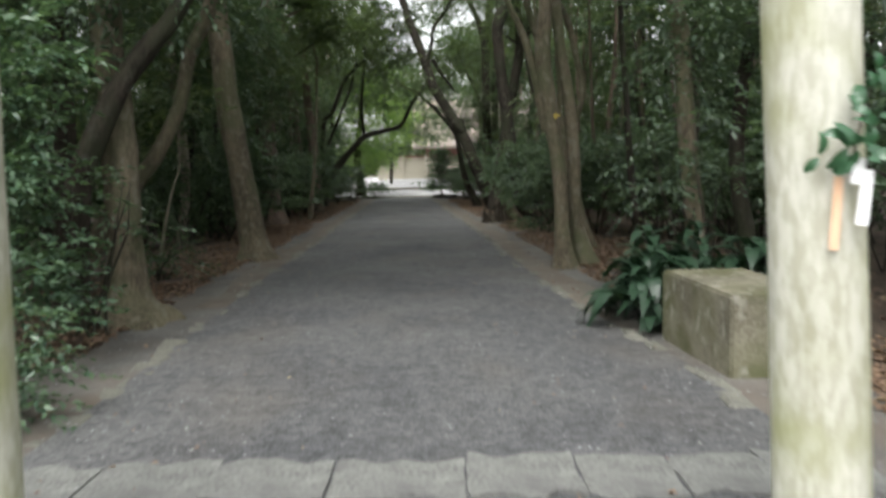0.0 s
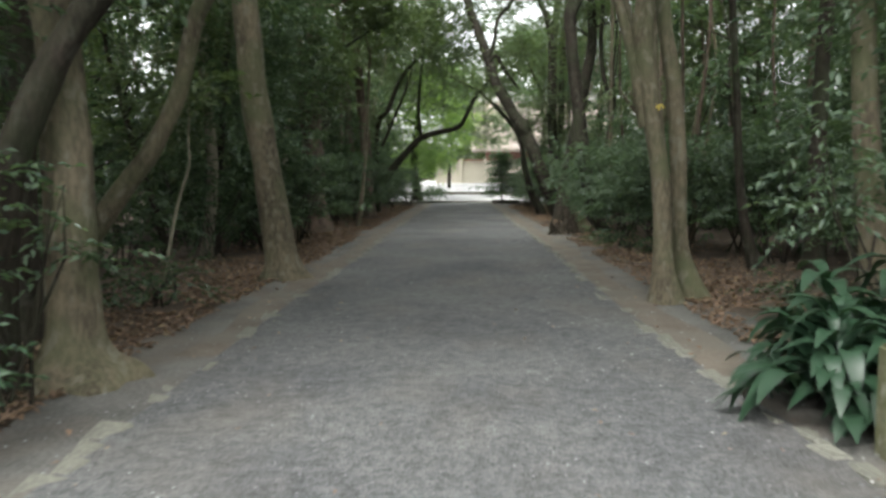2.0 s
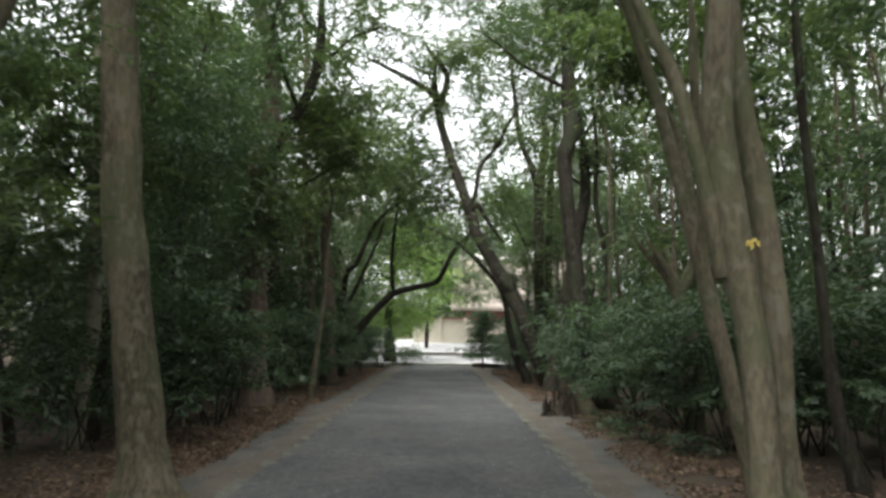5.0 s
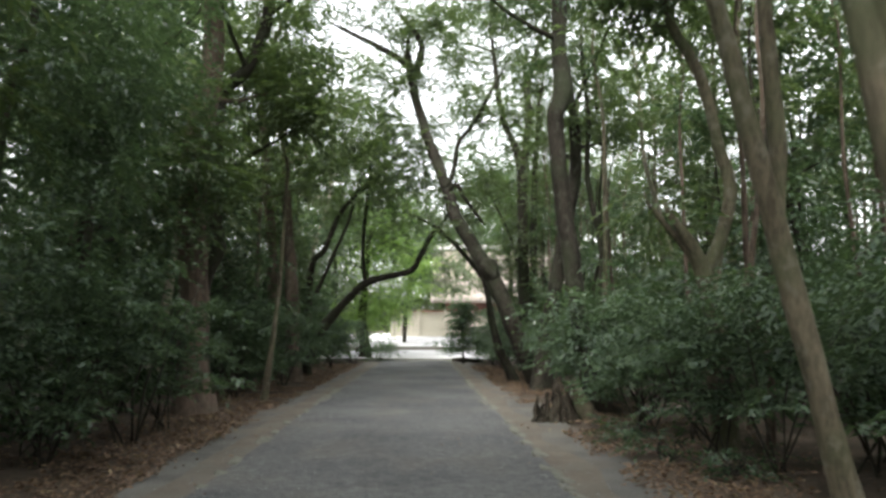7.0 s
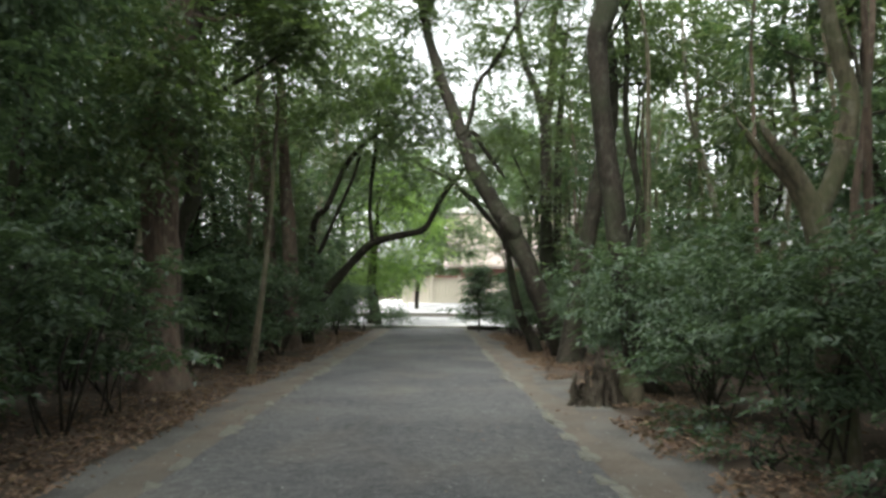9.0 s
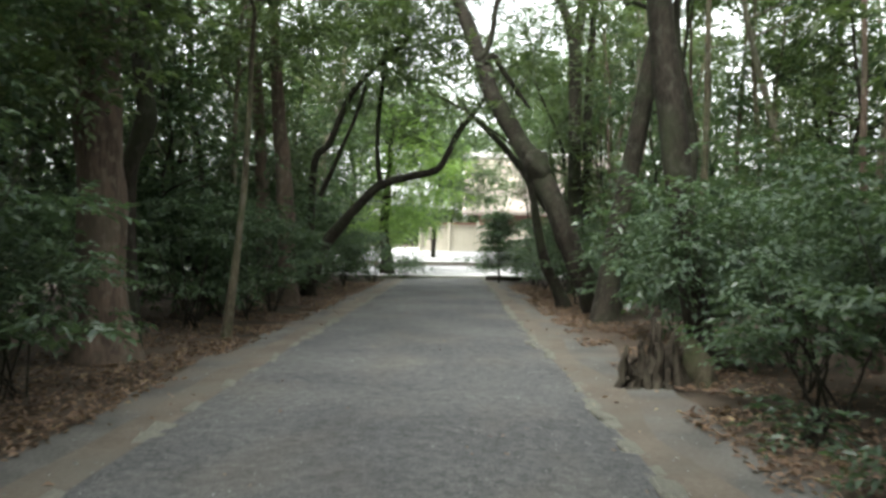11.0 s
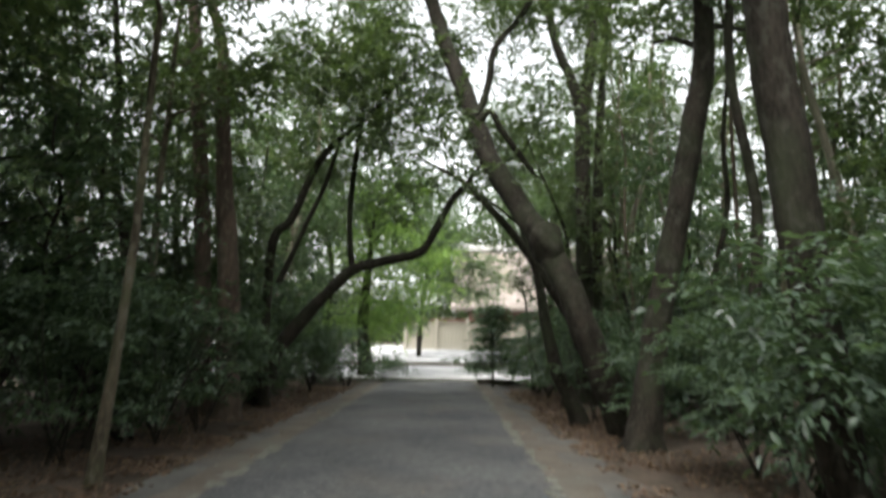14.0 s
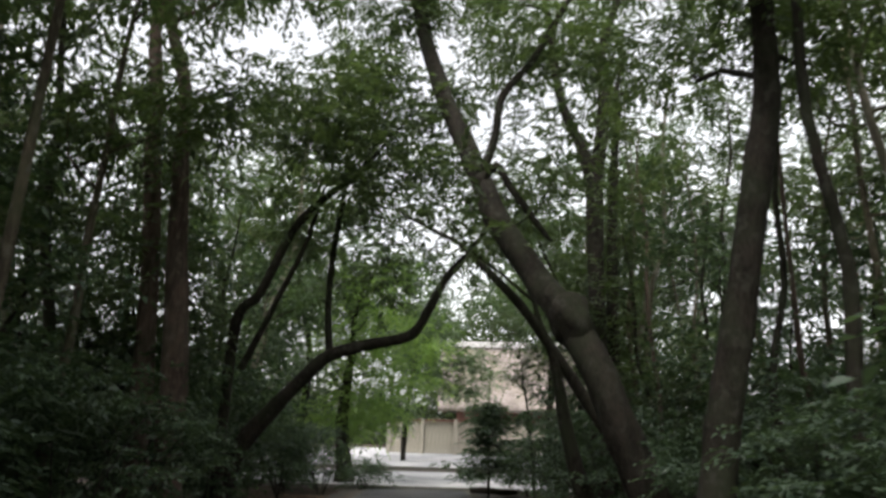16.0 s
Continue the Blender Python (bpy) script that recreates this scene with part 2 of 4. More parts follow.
def sprays(name, centres, reach, twigs, leaves, size, seed, flat=0.45, slim=0.42):
    """Leaf sprays: round each centre some twigs reach out, with leaves to both sides of each twig."""
    g = np.random.default_rng(seed)
    c = np.repeat(np.asarray(centres, float), twigs, axis=0)
    n = len(c)
    d = g.normal(size=(n, 3)) * (1, 1, flat)
    d /= np.linalg.norm(d, axis=1, keepdims=True)
    start = c + d * reach * g.uniform(0.0, 0.55, (n, 1)) + g.normal(size=(n, 3)) * reach * 0.16
    run = reach * g.uniform(0.35, 0.8, (n, 1))
    base, way = [], []
    for k in range(leaves):
        u = (k + 0.5) / leaves
        base.append(start + d * run * u - np.array([0, 0, 1]) * run * 0.25 * u * u)
        turn = np.cross(d, (0, 0, 1)) * (1 if k % 2 else -1)
        way.append(d * 0.75 + turn * g.uniform(0.5, 1.1, (n, 1)) + g.normal(size=(n, 3)) * 0.22 - np.array([0, 0, 0.22]))
    base, way = np.concatenate(base), np.concatenate(way)
    up = np.tile((0.0, 0.0, 1.0), (len(base), 1)) + g.normal(size=(len(base), 3)) * 0.35
    length = size * g.uniform(0.65, 1.25, len(base))
    return leaf_mesh(name, base, way, up, length, length * slim)

# ---- plan: the path's edges ----
RIGHT_Y, RIGHT_X = (-20, 3.5, 6, 8.5, 12, 18, 24, 28, 48, 52), (2.0, 2.0, 1.85, 1.5, 1.27, 1.02, 0.68, 0.4, -0.62, -0.8)
LEFT_Y, LEFT_X = (-20, 4, 7.3, 13, 18, 24, 28.5, 48, 52), (-2.3, -2.3, -2.43, -2.7, -2.78, -3.12, -3.3, -4.05, -4.2)


def right_edge(y):
    return float(np.interp(y, RIGHT_Y, RIGHT_X))


def left_edge(y):
    return float(np.interp(y, LEFT_Y, LEFT_X))


def court(y):
    """How high the ground of the far court lies."""
    return float(np.interp(y, (49.5, 50, 61.9, 62.0, 72, 90, 200), (0.0, 0.08, 0.26, 0.44, 1.03, 1.5, 2.0)))


def ground_height(x, y):
    away = max(left_edge(y) - 1.0 - x, x - right_edge(y) - 1.0, 0.0) if y < 50 else 0.0
    lift = min(away, 6) * 0.02 + (0.07 * noise.noise(Vector((x * 0.5, y * 0.5, 3))) if away > 0 else 0) * min(away, 1)
    return -0.02 + lift + (court(y) - 0.05 if y > 49.5 else 0)


# ---- the large structure ----
def sheet(name, xs_of, ys, z_of, mat, cols, label, category):
    verts, faces = [], []
    for y in ys:
        xs = xs_of(y)
        verts += [(x, y, z_of(x, y)) for x in xs]
    for i in range(len(ys) - 1):
        for k in range(cols - 1):
            a = i * cols + k
            faces.append((a, a + 1, a + cols + 1, a + cols))
    return tagged(link(name, mesh_from(name, verts, faces, True), mat), label, category, kind="structure")


far = [-1500, -500, -200, -100, -60]
gx = far + list(np.arange(-40, 40.1, 1.0)) + [60, 100, 200, 500, 1500]
gy = far[:-1] + list(np.arange(-40, 100.1, 1.0)) + [140, 200, 500, 1500]
sheet("ground", lambda y: gx, gy, ground_height, SOIL, len(gx), "dark forest soil scattered with fallen leaves", "ground")


def bands(y, inner, outer, n):
    return [inner + (outer - inner) * k / (n - 1) for k in range(n)]


ROAD_Y = list(np.arange(-20, 50.01, 0.5))
sheet("path", lambda y: bands(y, left_edge(y), right_edge(y), 14), ROAD_Y,
      lambda x, y: 0.012 + 0.03 * (1 - ((x - (left_edge(y) + right_edge(y)) / 2) / 2.1) ** 2) + 0.008 * noise.noise(Vector((x, y, 0))), GRAVEL, 14,
      "fine grey gravel path through the wood", "path")


def margin(y, side):
    """How wide the bare verge is on one side."""
    return (0.85 if side < 0 else 1.05) + 0.3 * noise.noise(Vector((y * 0.5, side * 7, 1))) + 0.1 * noise.noise(Vector((y * 2.1, side * 3, 1)))


def strip(y, side):
    """How wide the tan trodden strip beside the kerb is."""
    return 0.42 + 0.2 * noise.noise(Vector((y * 0.45, side * 5, 2))) + 0.08 * noise.noise(Vector((y * 1.9, side * 5, 2)))


def verge_height(x, y):
    return max(0.006, ground_height(x, y) + 0.012) + 0.01 * noise.noise(Vector((x * 2, y * 2, 5)))


for side, edge, name in ((-1, left_edge, "left"), (1, right_edge, "right")):
    sheet("verge_" + name, lambda y: sorted(bands(y, edge(y) - side * 0.03, edge(y) + side * margin(y, side), 8)), ROAD_Y, verge_height, DIRT, 8, "bare grey earth verge beside the path", "verge")
    sheet("tan_strip_" + name, lambda y: sorted(bands(y, edge(y) + side * 0.02, edge(y) + side * strip(y, side), 5)), [y for y in ROAD_Y if y > (8.5 if side < 0 else 8.4)],
          lambda x, y: verge_height(x, y) + 0.006, TAN, 5, "trodden tan earth beside the kerb stones", "verge")
court_y = [50.0, 53, 56, 59, 61.9]
sheet("court_lower", lambda y: bands(y, -22, 18, 41), court_y, lambda x, y: court(y) + 0.01, WHITE_GRAVEL, 41, "bright white gravel court", "court")
sheet("court_upper", lambda y: bands(y, -22, 18, 41), [62.1, 65, 68, 71, 74, 80], lambda x, y: court(y) + 0.01, WHITE_GRAVEL, 41, "bright white gravel court", "court")


# ---- tree builders ----
def to_ground(pts):
    p = [tuple(q) for q in pts]
    if p[0][2] > -0.05:
        a, b = p[0], p[1]
        k = (a[2] + 0.12) / max(b[2] - a[2], 0.3)
        k = min(k, 2.5)
        p.insert(0, (a[0] - (b[0] - a[0]) * k * 0.7, a[1] - (b[1] - a[1]) * k * 0.7, -0.12, a[3] * 1.15))
    return p


def limbs_and_tips(line, g, count, start, length, rise, r):
    """Side limbs from the upper share of a trunk: tubes and the places of their leaf clumps."""
    tubes, tips = [], []
    n = len(line)
    for k in range(count):
        q = line[min(n - 1, int(n * (start + (1 - start) * (k + g.uniform(0, 0.9)) / count)))]
        a = g.uniform(0, 2 * math.pi)
        reach = length * g.uniform(0.6, 1.25)
        pts = [(q[0], q[1], q[2], min(r, q[3] * 0.7))]
        x, y, z = q[:3]
        for s in range(1, 5):
            a += g.normal() * 0.35
            x += math.cos(a) * reach / 4
            y += math.sin(a) * reach / 4
            z += rise * reach / 4 * g.uniform(0.4, 1.5)
            pts.append((x, y, z, min(r, q[3] * 0.7) * (1 - s * 0.21)))
            if s >= 2:
                tips.append((x + g.normal() * 0.25, y + g.normal() * 0.25, z + g.uniform(0, 0.4)))
        tubes.append(tube(pts, 5, 1, 0.04, seed=k))
    return tubes, tips


def tree(name, label, trunks, mat, limbs=(), height=11.0, crown=7, reach=0.85, leaf=LEAF_CANOPY, seed=0, leaf_size=0.16, twigs=22, spread=2.4, flare=0.28, crown_from=0.55, limb_mat=None, extra=(), bushy=True):
    """A tree with its own trunk lines and limbs; above them it goes on to its height, branches and carries leaves."""
    g = np.random.default_rng(seed)
    base = trunks[0][0]
    t = thing(name, (base[0], base[1], 0), label, "tree", "trees along the path")
    tips, tubes = list(extra), []
    for k, pts in enumerate(trunks):
        p = to_ground(pts)
        a, b = np.array(p[-2]), np.array(p[-1])
        d = (b - a)[:3] / np.linalg.norm((b - a)[:3])
        r = p[-1][3]
        top = max(height - k * 0.9, p[-1][2] + 1.0)
        q, steps = np.array(p[-1][:3]), 5
        rise = (top - p[-1][2]) / steps
        for s in range(1, steps + 1):
            d = d * 0.75 + np.array([g.normal() * 0.16, g.normal() * 0.16, 0.3])
            d /= np.linalg.norm(d)
            q = q + d * rise / max(d[2], 0.4)
            p.append((*q, r * (1 - 0.16 * s)))
        part_name = "trunk"
        v, f = tube(p, 16, 6, 0.09, flare, seed + k)
        link(part_name, mesh_from("trunk", v, f, True), mat, t)
        more, ends = limbs_and_tips(smooth_line(p, 4), g, crown, crown_from, spread, 0.45, 0.06)
        tubes += more
        tips += ends + [tuple(q)]
    for pts in limbs:
        a, b = np.array(pts[-2][:3]), np.array(pts[-1][:3])
        pts = (*pts, (*(b + (b - a) * 0.5), pts[-1][3] * 0.5), (*(b + (b - a) * 0.9 + (0, 0, 0.1)), 0.006))
        v, f = tube(pts, 10, 4, 0.08, seed=seed)
        link("limb", mesh_from("limb", v, f, True), limb_mat or mat, t)
        if pts[-3][2] > 5.2 and bushy:
            more, ends = limbs_and_tips(smooth_line(pts, 4), g, 3, 0.6, 1.1, 0.35, 0.025)
            tubes += more
            tips += ends
    for v, f in tubes:
        link("branch", mesh_from("branch", v, f, True), mat, t)
    if tips:
        link("crown", sprays("crown", tips, reach, twigs, 8, leaf_size, seed + 50), leaf, t)
    return t


# trunk and limb lines: x, y, z, radius
A_TRUNK = ((-3.30, 8.20, 0.02, 0.229), (-3.33, 8.20, 0.28, 0.175), (-3.33, 8.20, 0.98, 0.150), (-3.32, 8.20, 1.68, 0.137), (-3.34, 8.20, 2.36, 0.133), (-3.37, 8.20, 3.03, 0.129))
A_LEAN = ((-3.73, 7.85, -0.00, 0.173), (-3.68, 7.85, 0.94, 0.139), (-3.58, 7.85, 1.52, 0.126), (-3.35, 7.85, 2.04, 0.117), (-3.09, 7.85, 2.47, 0.108), (-2.79, 7.85, 2.84, 0.100), (-2.55, 7.85, 3.11, 0.091))
A_DARK = ((-4.58, 9.60, 0.11, 0.165), (-4.56, 9.60, 1.10, 0.126), (-4.50, 9.60, 2.67, 0.121), (-4.49, 9.60, 3.51, 0.115))
A2 = ((-5.07, 11.10, 0.42, 0.156), (-4.33, 11.10, 1.40, 0.120), (-3.97, 11.10, 1.85, 0.107), (-3.63, 11.10, 2.50, 0.098), (-3.44, 11.10, 3.21, 0.093), (-3.20, 11.10, 3.67, 0.093), (-3.00, 11.10, 4.14, 0.089), (-2.60, 11.10, 4.50, 0.076))
B = ((-3.39, 14.30, -0.08, 0.328), (-3.43, 14.30, 0.34, 0.249), (-3.58, 14.30, 1.33, 0.210), (-3.79, 14.30, 2.78, 0.197), (-3.91, 14.30, 4.26, 0.184), (-4.00, 14.30, 5.33, 0.170), (-4.09, 14.30, 6.25, 0.157))
C1 = ((1.87, 12.1, -0.01, 0.183), (1.84, 12.1, 0.62, 0.118), (1.8, 12.1, 1.47, 0.109), (1.67, 12.1, 2.35, 0.122), (1.57, 12.1, 3.13, 0.127), (1.59, 12.1, 3.69, 0.113), (1.62, 12.1, 4.27, 0.098), (1.61, 12.1, 4.85, 0.092))
C2 = ((2.27, 12.5, -0.01, 0.189), (2.14, 12.5, 0.68, 0.104), (2.09, 12.5, 1.75, 0.099), (2.0, 12.5, 2.74, 0.099), (1.9, 12.5, 3.38, 0.09), (1.82, 12.5, 4.1, 0.081), (1.8, 12.5, 4.83, 0.077))
C_BR = ((1.59, 12.10, 2.10, 0.061), (1.45, 12.10, 2.90, 0.061), (1.28, 12.10, 3.52, 0.056), (1.10, 12.10, 3.92, 0.046), (0.88, 12.10, 4.44, 0.036))
D = ((2.84, 15.02, -0.05, 0.138), (2.61, 14.97, 0.74, 0.095), (2.41, 14.92, 1.56, 0.087), (2.20, 14.88, 2.40, 0.083), (2.00, 14.83, 3.20, 0.073), (1.82, 14.76, 3.90, 0.067), (1.60, 14.68, 4.60, 0.062), (1.38, 14.60, 5.30, 0.053))
D_BR = ((2.21, 14.89, 2.40, 0.06), (2.25, 14.90, 3.00, 0.06), (2.22, 14.90, 3.60, 0.057), (2.18, 14.90, 4.30, 0.052), (2.18, 14.95, 5.00, 0.048))
R = ((3.31, 19.70, 1.25, 0.158), (3.26, 19.70, 1.94, 0.137), (3.15, 19.70, 2.40, 0.121))
R_L = ((3.15, 19.70, 2.37, 0.084), (2.93, 19.70, 2.75, 0.073), (2.69, 19.70, 3.00, 0.050), (2.52, 19.70, 3.22, 0.033))
R_R = ((3.15, 19.70, 2.37, 0.100), (3.39, 19.70, 2.86, 0.089), (3.53, 19.70, 3.51, 0.089), (3.39, 19.70, 4.17, 0.078), (3.17, 19.70, 5.13, 0.078), (2.82, 19.70, 5.80, 0.067), (2.69, 19.70, 6.34, 0.056))
E = ((2.95, 24.90, -0.10, 0.150), (2.66, 24.90, 0.20, 0.150), (2.46, 24.95, 0.55, 0.165), (2.40, 25.00, 1.00, 0.185), (2.25, 25.00, 2.00, 0.180), (2.12, 25.00, 3.00, 0.175), (1.99, 25.00, 4.00, 0.170), (1.88, 24.90, 5.00, 0.165), (1.82, 24.80, 5.90, 0.165), (1.98, 24.80, 6.50, 0.205), (1.90, 24.80, 7.30, 0.160), (1.92, 24.80, 8.30, 0.150))
G = ((2.08, 30.90, 0.10, 0.29), (2.16, 30.90, 1.00, 0.21), (2.33, 30.90, 2.00, 0.205), (2.53, 30.90, 3.00, 0.2), (2.72, 30.90, 4.00, 0.195), (2.90, 30.90, 5.00, 0.185), (3.09, 30.90, 6.00, 0.17))
F = ((2.32, 32.80, -0.05, 0.36), (1.94, 32.60, 0.60, 0.30), (1.62, 32.45, 1.30, 0.26), (1.32, 32.36, 2.00, 0.245), (1.00, 32.46, 2.80, 0.24), (0.72, 32.77, 3.40, 0.24), (0.32, 33.27, 4.10, 0.225), (-0.22, 33.89, 5.10, 0.21), (-0.51, 34.55, 6.00, 0.2), (-0.83, 35.20, 7.00, 0.19), (-1.29, 35.88, 8.30, 0.176), (-1.72, 36.40, 9.80, 0.165), (-2.02, 36.60, 11.33, 0.15))
F_L = ((-1.75, 36.40, 10.74, 0.158), (-2.39, 36.40, 11.29, 0.123), (-3.20, 36.40, 11.76, 0.097), (-4.20, 36.40, 12.28, 0.070))
F_R = ((-1.75, 36.40, 10.74, 0.158), (-1.51, 36.40, 11.55, 0.132), (-1.71, 36.40, 12.16, 0.106), (-2.12, 36.40, 12.68, 0.088))
F_PALE = ((1.54, 34.50, 1.86, 0.107), (0.90, 34.50, 2.82, 0.095), (0.19, 34.50, 3.84, 0.083), (-0.63, 34.50, 4.68, 0.065), (-0.91, 34.50, 4.94, 0.048), (-1.56, 34.50, 5.27, 0.030))
F_LOOP = ((-0.59, 34.41, 6.02, 0.080), (-0.29, 34.41, 6.35, 0.080), (-0.07, 34.41, 6.00, 0.070), (0.32, 34.41, 5.44, 0.065), (0.53, 34.41, 5.16, 0.050))
F_UP = ((-0.66, 34.54, 6.26, 0.081), (-0.49, 34.57, 6.42, 0.081), (-0.31, 34.57, 7.02, 0.076), (-0.19, 34.57, 7.75, 0.071), (0.37, 34.57, 8.49, 0.061), (0.97, 34.57, 9.62, 0.051))
H = ((-5.86, 37.60, -0.10, 0.270), (-5.38, 37.60, 1.22, 0.202), (-4.95, 37.60, 1.87, 0.183), (-4.23, 37.60, 2.67, 0.144), (-3.59, 37.60, 3.29, 0.135), (-2.80, 37.60, 3.53, 0.120), (-1.94, 37.60, 3.75, 0.106), (-1.59, 37.60, 4.25, 0.096), (-1.23, 37.60, 4.96, 0.087), (-0.81, 37.60, 5.46, 0.067), (-0.46, 37.60, 5.96, 0.043))
H_V = ((-3.59, 37.60, 3.29, 0.083), (-3.69, 37.60, 4.39, 0.068), (-3.63, 37.60, 5.55, 0.068), (-3.49, 37.60, 6.86, 0.057), (-3.40, 37.60, 8.02, 0.042))
J = ((-5.48, 37.00, 0.12, 0.148), (-5.51, 37.00, 1.79, 0.107), (-5.41, 37.00, 3.89, 0.107), (-4.99, 37.00, 4.45, 0.094), (-4.44, 37.00, 5.72, 0.090), (-3.88, 37.00, 6.42, 0.074), (-3.18, 37.00, 6.98, 0.049))
J_BR = ((-5.25, 37.00, 2.91, 0.079), (-4.90, 37.00, 3.68, 0.066), (-4.63, 37.00, 4.31, 0.057), (-4.15, 37.00, 5.43, 0.053), (-3.85, 37.00, 6.56, 0.035))
S = ((-4.51, 27.00, 0.19, 0.084), (-4.35, 27.00, 1.54, 0.054), (-4.25, 27.00, 2.55, 0.048), (-4.19, 27.00, 3.57, 0.042), (-4.13, 27.00, 4.95, 0.036))
P1 = ((-5.36, 34.00, 0.10, 0.245), (-5.46, 34.00, 2.70, 0.213), (-5.62, 34.00, 4.49, 0.170), (-5.74, 34.00, 6.29, 0.133), (-5.84, 34.00, 7.63, 0.117))
P2 = ((-6.07, 34.60, 0.04, 0.221), (-6.32, 34.60, 4.60, 0.154), (-6.51, 34.60, 6.48, 0.143), (-6.61, 34.60, 7.87, 0.132))
I1 = ((-5.27, 24.50, 0.07, 0.412), (-5.30, 24.50, 0.94, 0.322), (-5.33, 24.50, 1.77, 0.300), (-5.39, 24.50, 3.44, 0.292), (-5.42, 24.50, 5.10, 0.270))
I2 = ((-5.51, 25.50, 0.67, 0.200), (-5.50, 25.50, 1.80, 0.135), (-5.45, 25.50, 2.65, 0.128), (-5.19, 25.45, 3.28, 0.150), (-5.24, 25.50, 3.75, 0.125), (-5.36, 25.50, 4.81, 0.125), (-5.31, 25.50, 5.76, 0.120), (-5.17, 25.50, 6.72, 0.125), (-4.71, 25.50, 7.20, 0.135), (-4.33, 25.50, 8.17, 0.125), (-4.21, 25.50, 9.16, 0.114))
I2_BR = ((-5.32, 25.50, 4.81, 0.062), (-4.82, 25.50, 5.16, 0.052), (-4.22, 25.50, 5.52, 0.036))
M = ((2.38, 40.00, 0.39, 0.260), (2.32, 40.00, 5.57, 0.200), (2.32, 40.00, 7.78, 0.220), (2.06, 40.00, 8.78, 0.150), (1.51, 40.00, 10.25, 0.120), (1.21, 40.00, 12.53, 0.090))
M_BR = ((2.36, 40.00, 8.00, 0.180), (2.61, 40.00, 10.02, 0.160), (2.54, 40.00, 11.38, 0.130), (3.06, 40.00, 13.22, 0.090))
M2 = ((2.79, 40.50, 0.37, 0.203), (2.80, 40.50, 5.64, 0.142), (2.87, 40.50, 7.88, 0.122), (3.03, 40.50, 10.16, 0.091))
N = ((1.47, 34.50, 0.26, 0.175), (1.09, 34.50, 1.10, 0.132), (0.85, 34.50, 2.16, 0.110), (0.71, 34.50, 2.99, 0.088), (0.47, 34.50, 3.59, 0.055))
MT = ((-5.28, 52.00, 0.01, 0.405), (-5.34, 52.00, 0.99, 0.293), (-5.48, 52.00, 2.22, 0.248), (-5.37, 52.00, 3.95, 0.180))
I_L = ((-7.21, 29.40, -0.02, 0.167), (-7.44, 29.40, 0.30, 0.137), (-7.63, 29.40, 0.72, 0.122), (-7.84, 29.40, 1.50, 0.106))
K1 = ((3.96, 15.30, -0.00, 0.108), (3.70, 15.30, 1.12, 0.072), (3.57, 15.30, 2.96, 0.058), (3.46, 15.30, 4.55, 0.051), (3.44, 15.30, 6.17, 0.043))
K2 = ((4.88, 15.40, 0.00, 0.160), (4.88, 15.40, 2.21, 0.124), (4.93, 15.40, 3.78, 0.109), (5.05, 15.40, 5.71, 0.102))
K3 = ((2.97, 9.20, 0.71, 0.116), (2.88, 9.20, 1.64, 0.106), (2.80, 9.20, 2.65, 0.101), (2.76, 9.20, 3.14, 0.096))
K4 = ((3.75, 9.70, 0.66, 0.108), (3.62, 9.70, 1.48, 0.093), (3.65, 9.70, 2.18, 0.088), (3.75, 9.70, 2.92, 0.077))
K5 = ((-4.59, 12.70, 0.13, 0.025), (-4.47, 12.70, 0.76, 0.025), (-4.35, 12.70, 1.24, 0.019), (-4.20, 12.70, 1.67, 0.014))

def cloud(x, y, z, rx, ry, rz, n, seed):
    """Places of leaf clumps within an uneven round space."""
    g = np.random.default_rng(seed)
    d = g.normal(size=(n, 3))
    d *= (g.uniform(0.15, 1.0, (n, 1)) ** 0.5) / np.linalg.norm(d, axis=1, keepdims=True)
    return [tuple(q) for q in d * (rx, ry, rz) + np.array([x, y, z])]


tree("broadleaf_tree", "grey-brown tree with flared mossy roots beside the path", [[(x, y, z, r * 1.2) for x, y, z, r in A_TRUNK]], BARK, height=9, seed=1, flare=0.75, extra=cloud(-4.6, 8.6, 4.6, 1.5, 1.6, 1.2, 14, 1) + cloud(-3.2, 7.9, 3.5, 0.9, 0.6, 0.6, 12, 101) + cloud(-4.4, 7.6, 2.9, 0.9, 0.7, 0.8, 10, 102), leaf=LEAF, leaf_size=0.11, twigs=26)
tree("leaning_tree", "dark reddish leaning tree beside a larger trunk", [A_LEAN], BARK_SHADED, height=7.5, seed=2, crown=5, extra=cloud(-5.0, 9.5, 3.2, 1.0, 1.4, 1.2, 10, 2), leaf=LEAF, leaf_size=0.11, twigs=26)
tree("broadleaf_tree", "dark slim tree in the shade of the wood", [A_DARK], BARK_SHADED, height=9, seed=3, leaf=LEAF, leaf_size=0.11, twigs=26)
tree("leaning_tree", "slanting pale brown tree leaning over the verge", [A2], BARK, height=7.5, seed=4, crown=5, extra=cloud(-5.2, 12.5, 4.4, 1.5, 1.8, 1.5, 14, 3), leaf=LEAF, leaf_size=0.11, twigs=26)
# Last cloud: unseen canopy high over the path, added to shade it.
tree("broadleaf_tree", "straight grey tree with speckled bark at the path's edge", [B], BARK, height=11, seed=5, flare=0.4, extra=cloud(-5.0, 16.2, 5.4, 1.5, 1.8, 1.6, 16, 4) + cloud(-1.2, 13.2, 11.0, 2.8, 2.4, 0.9, 36, 56))
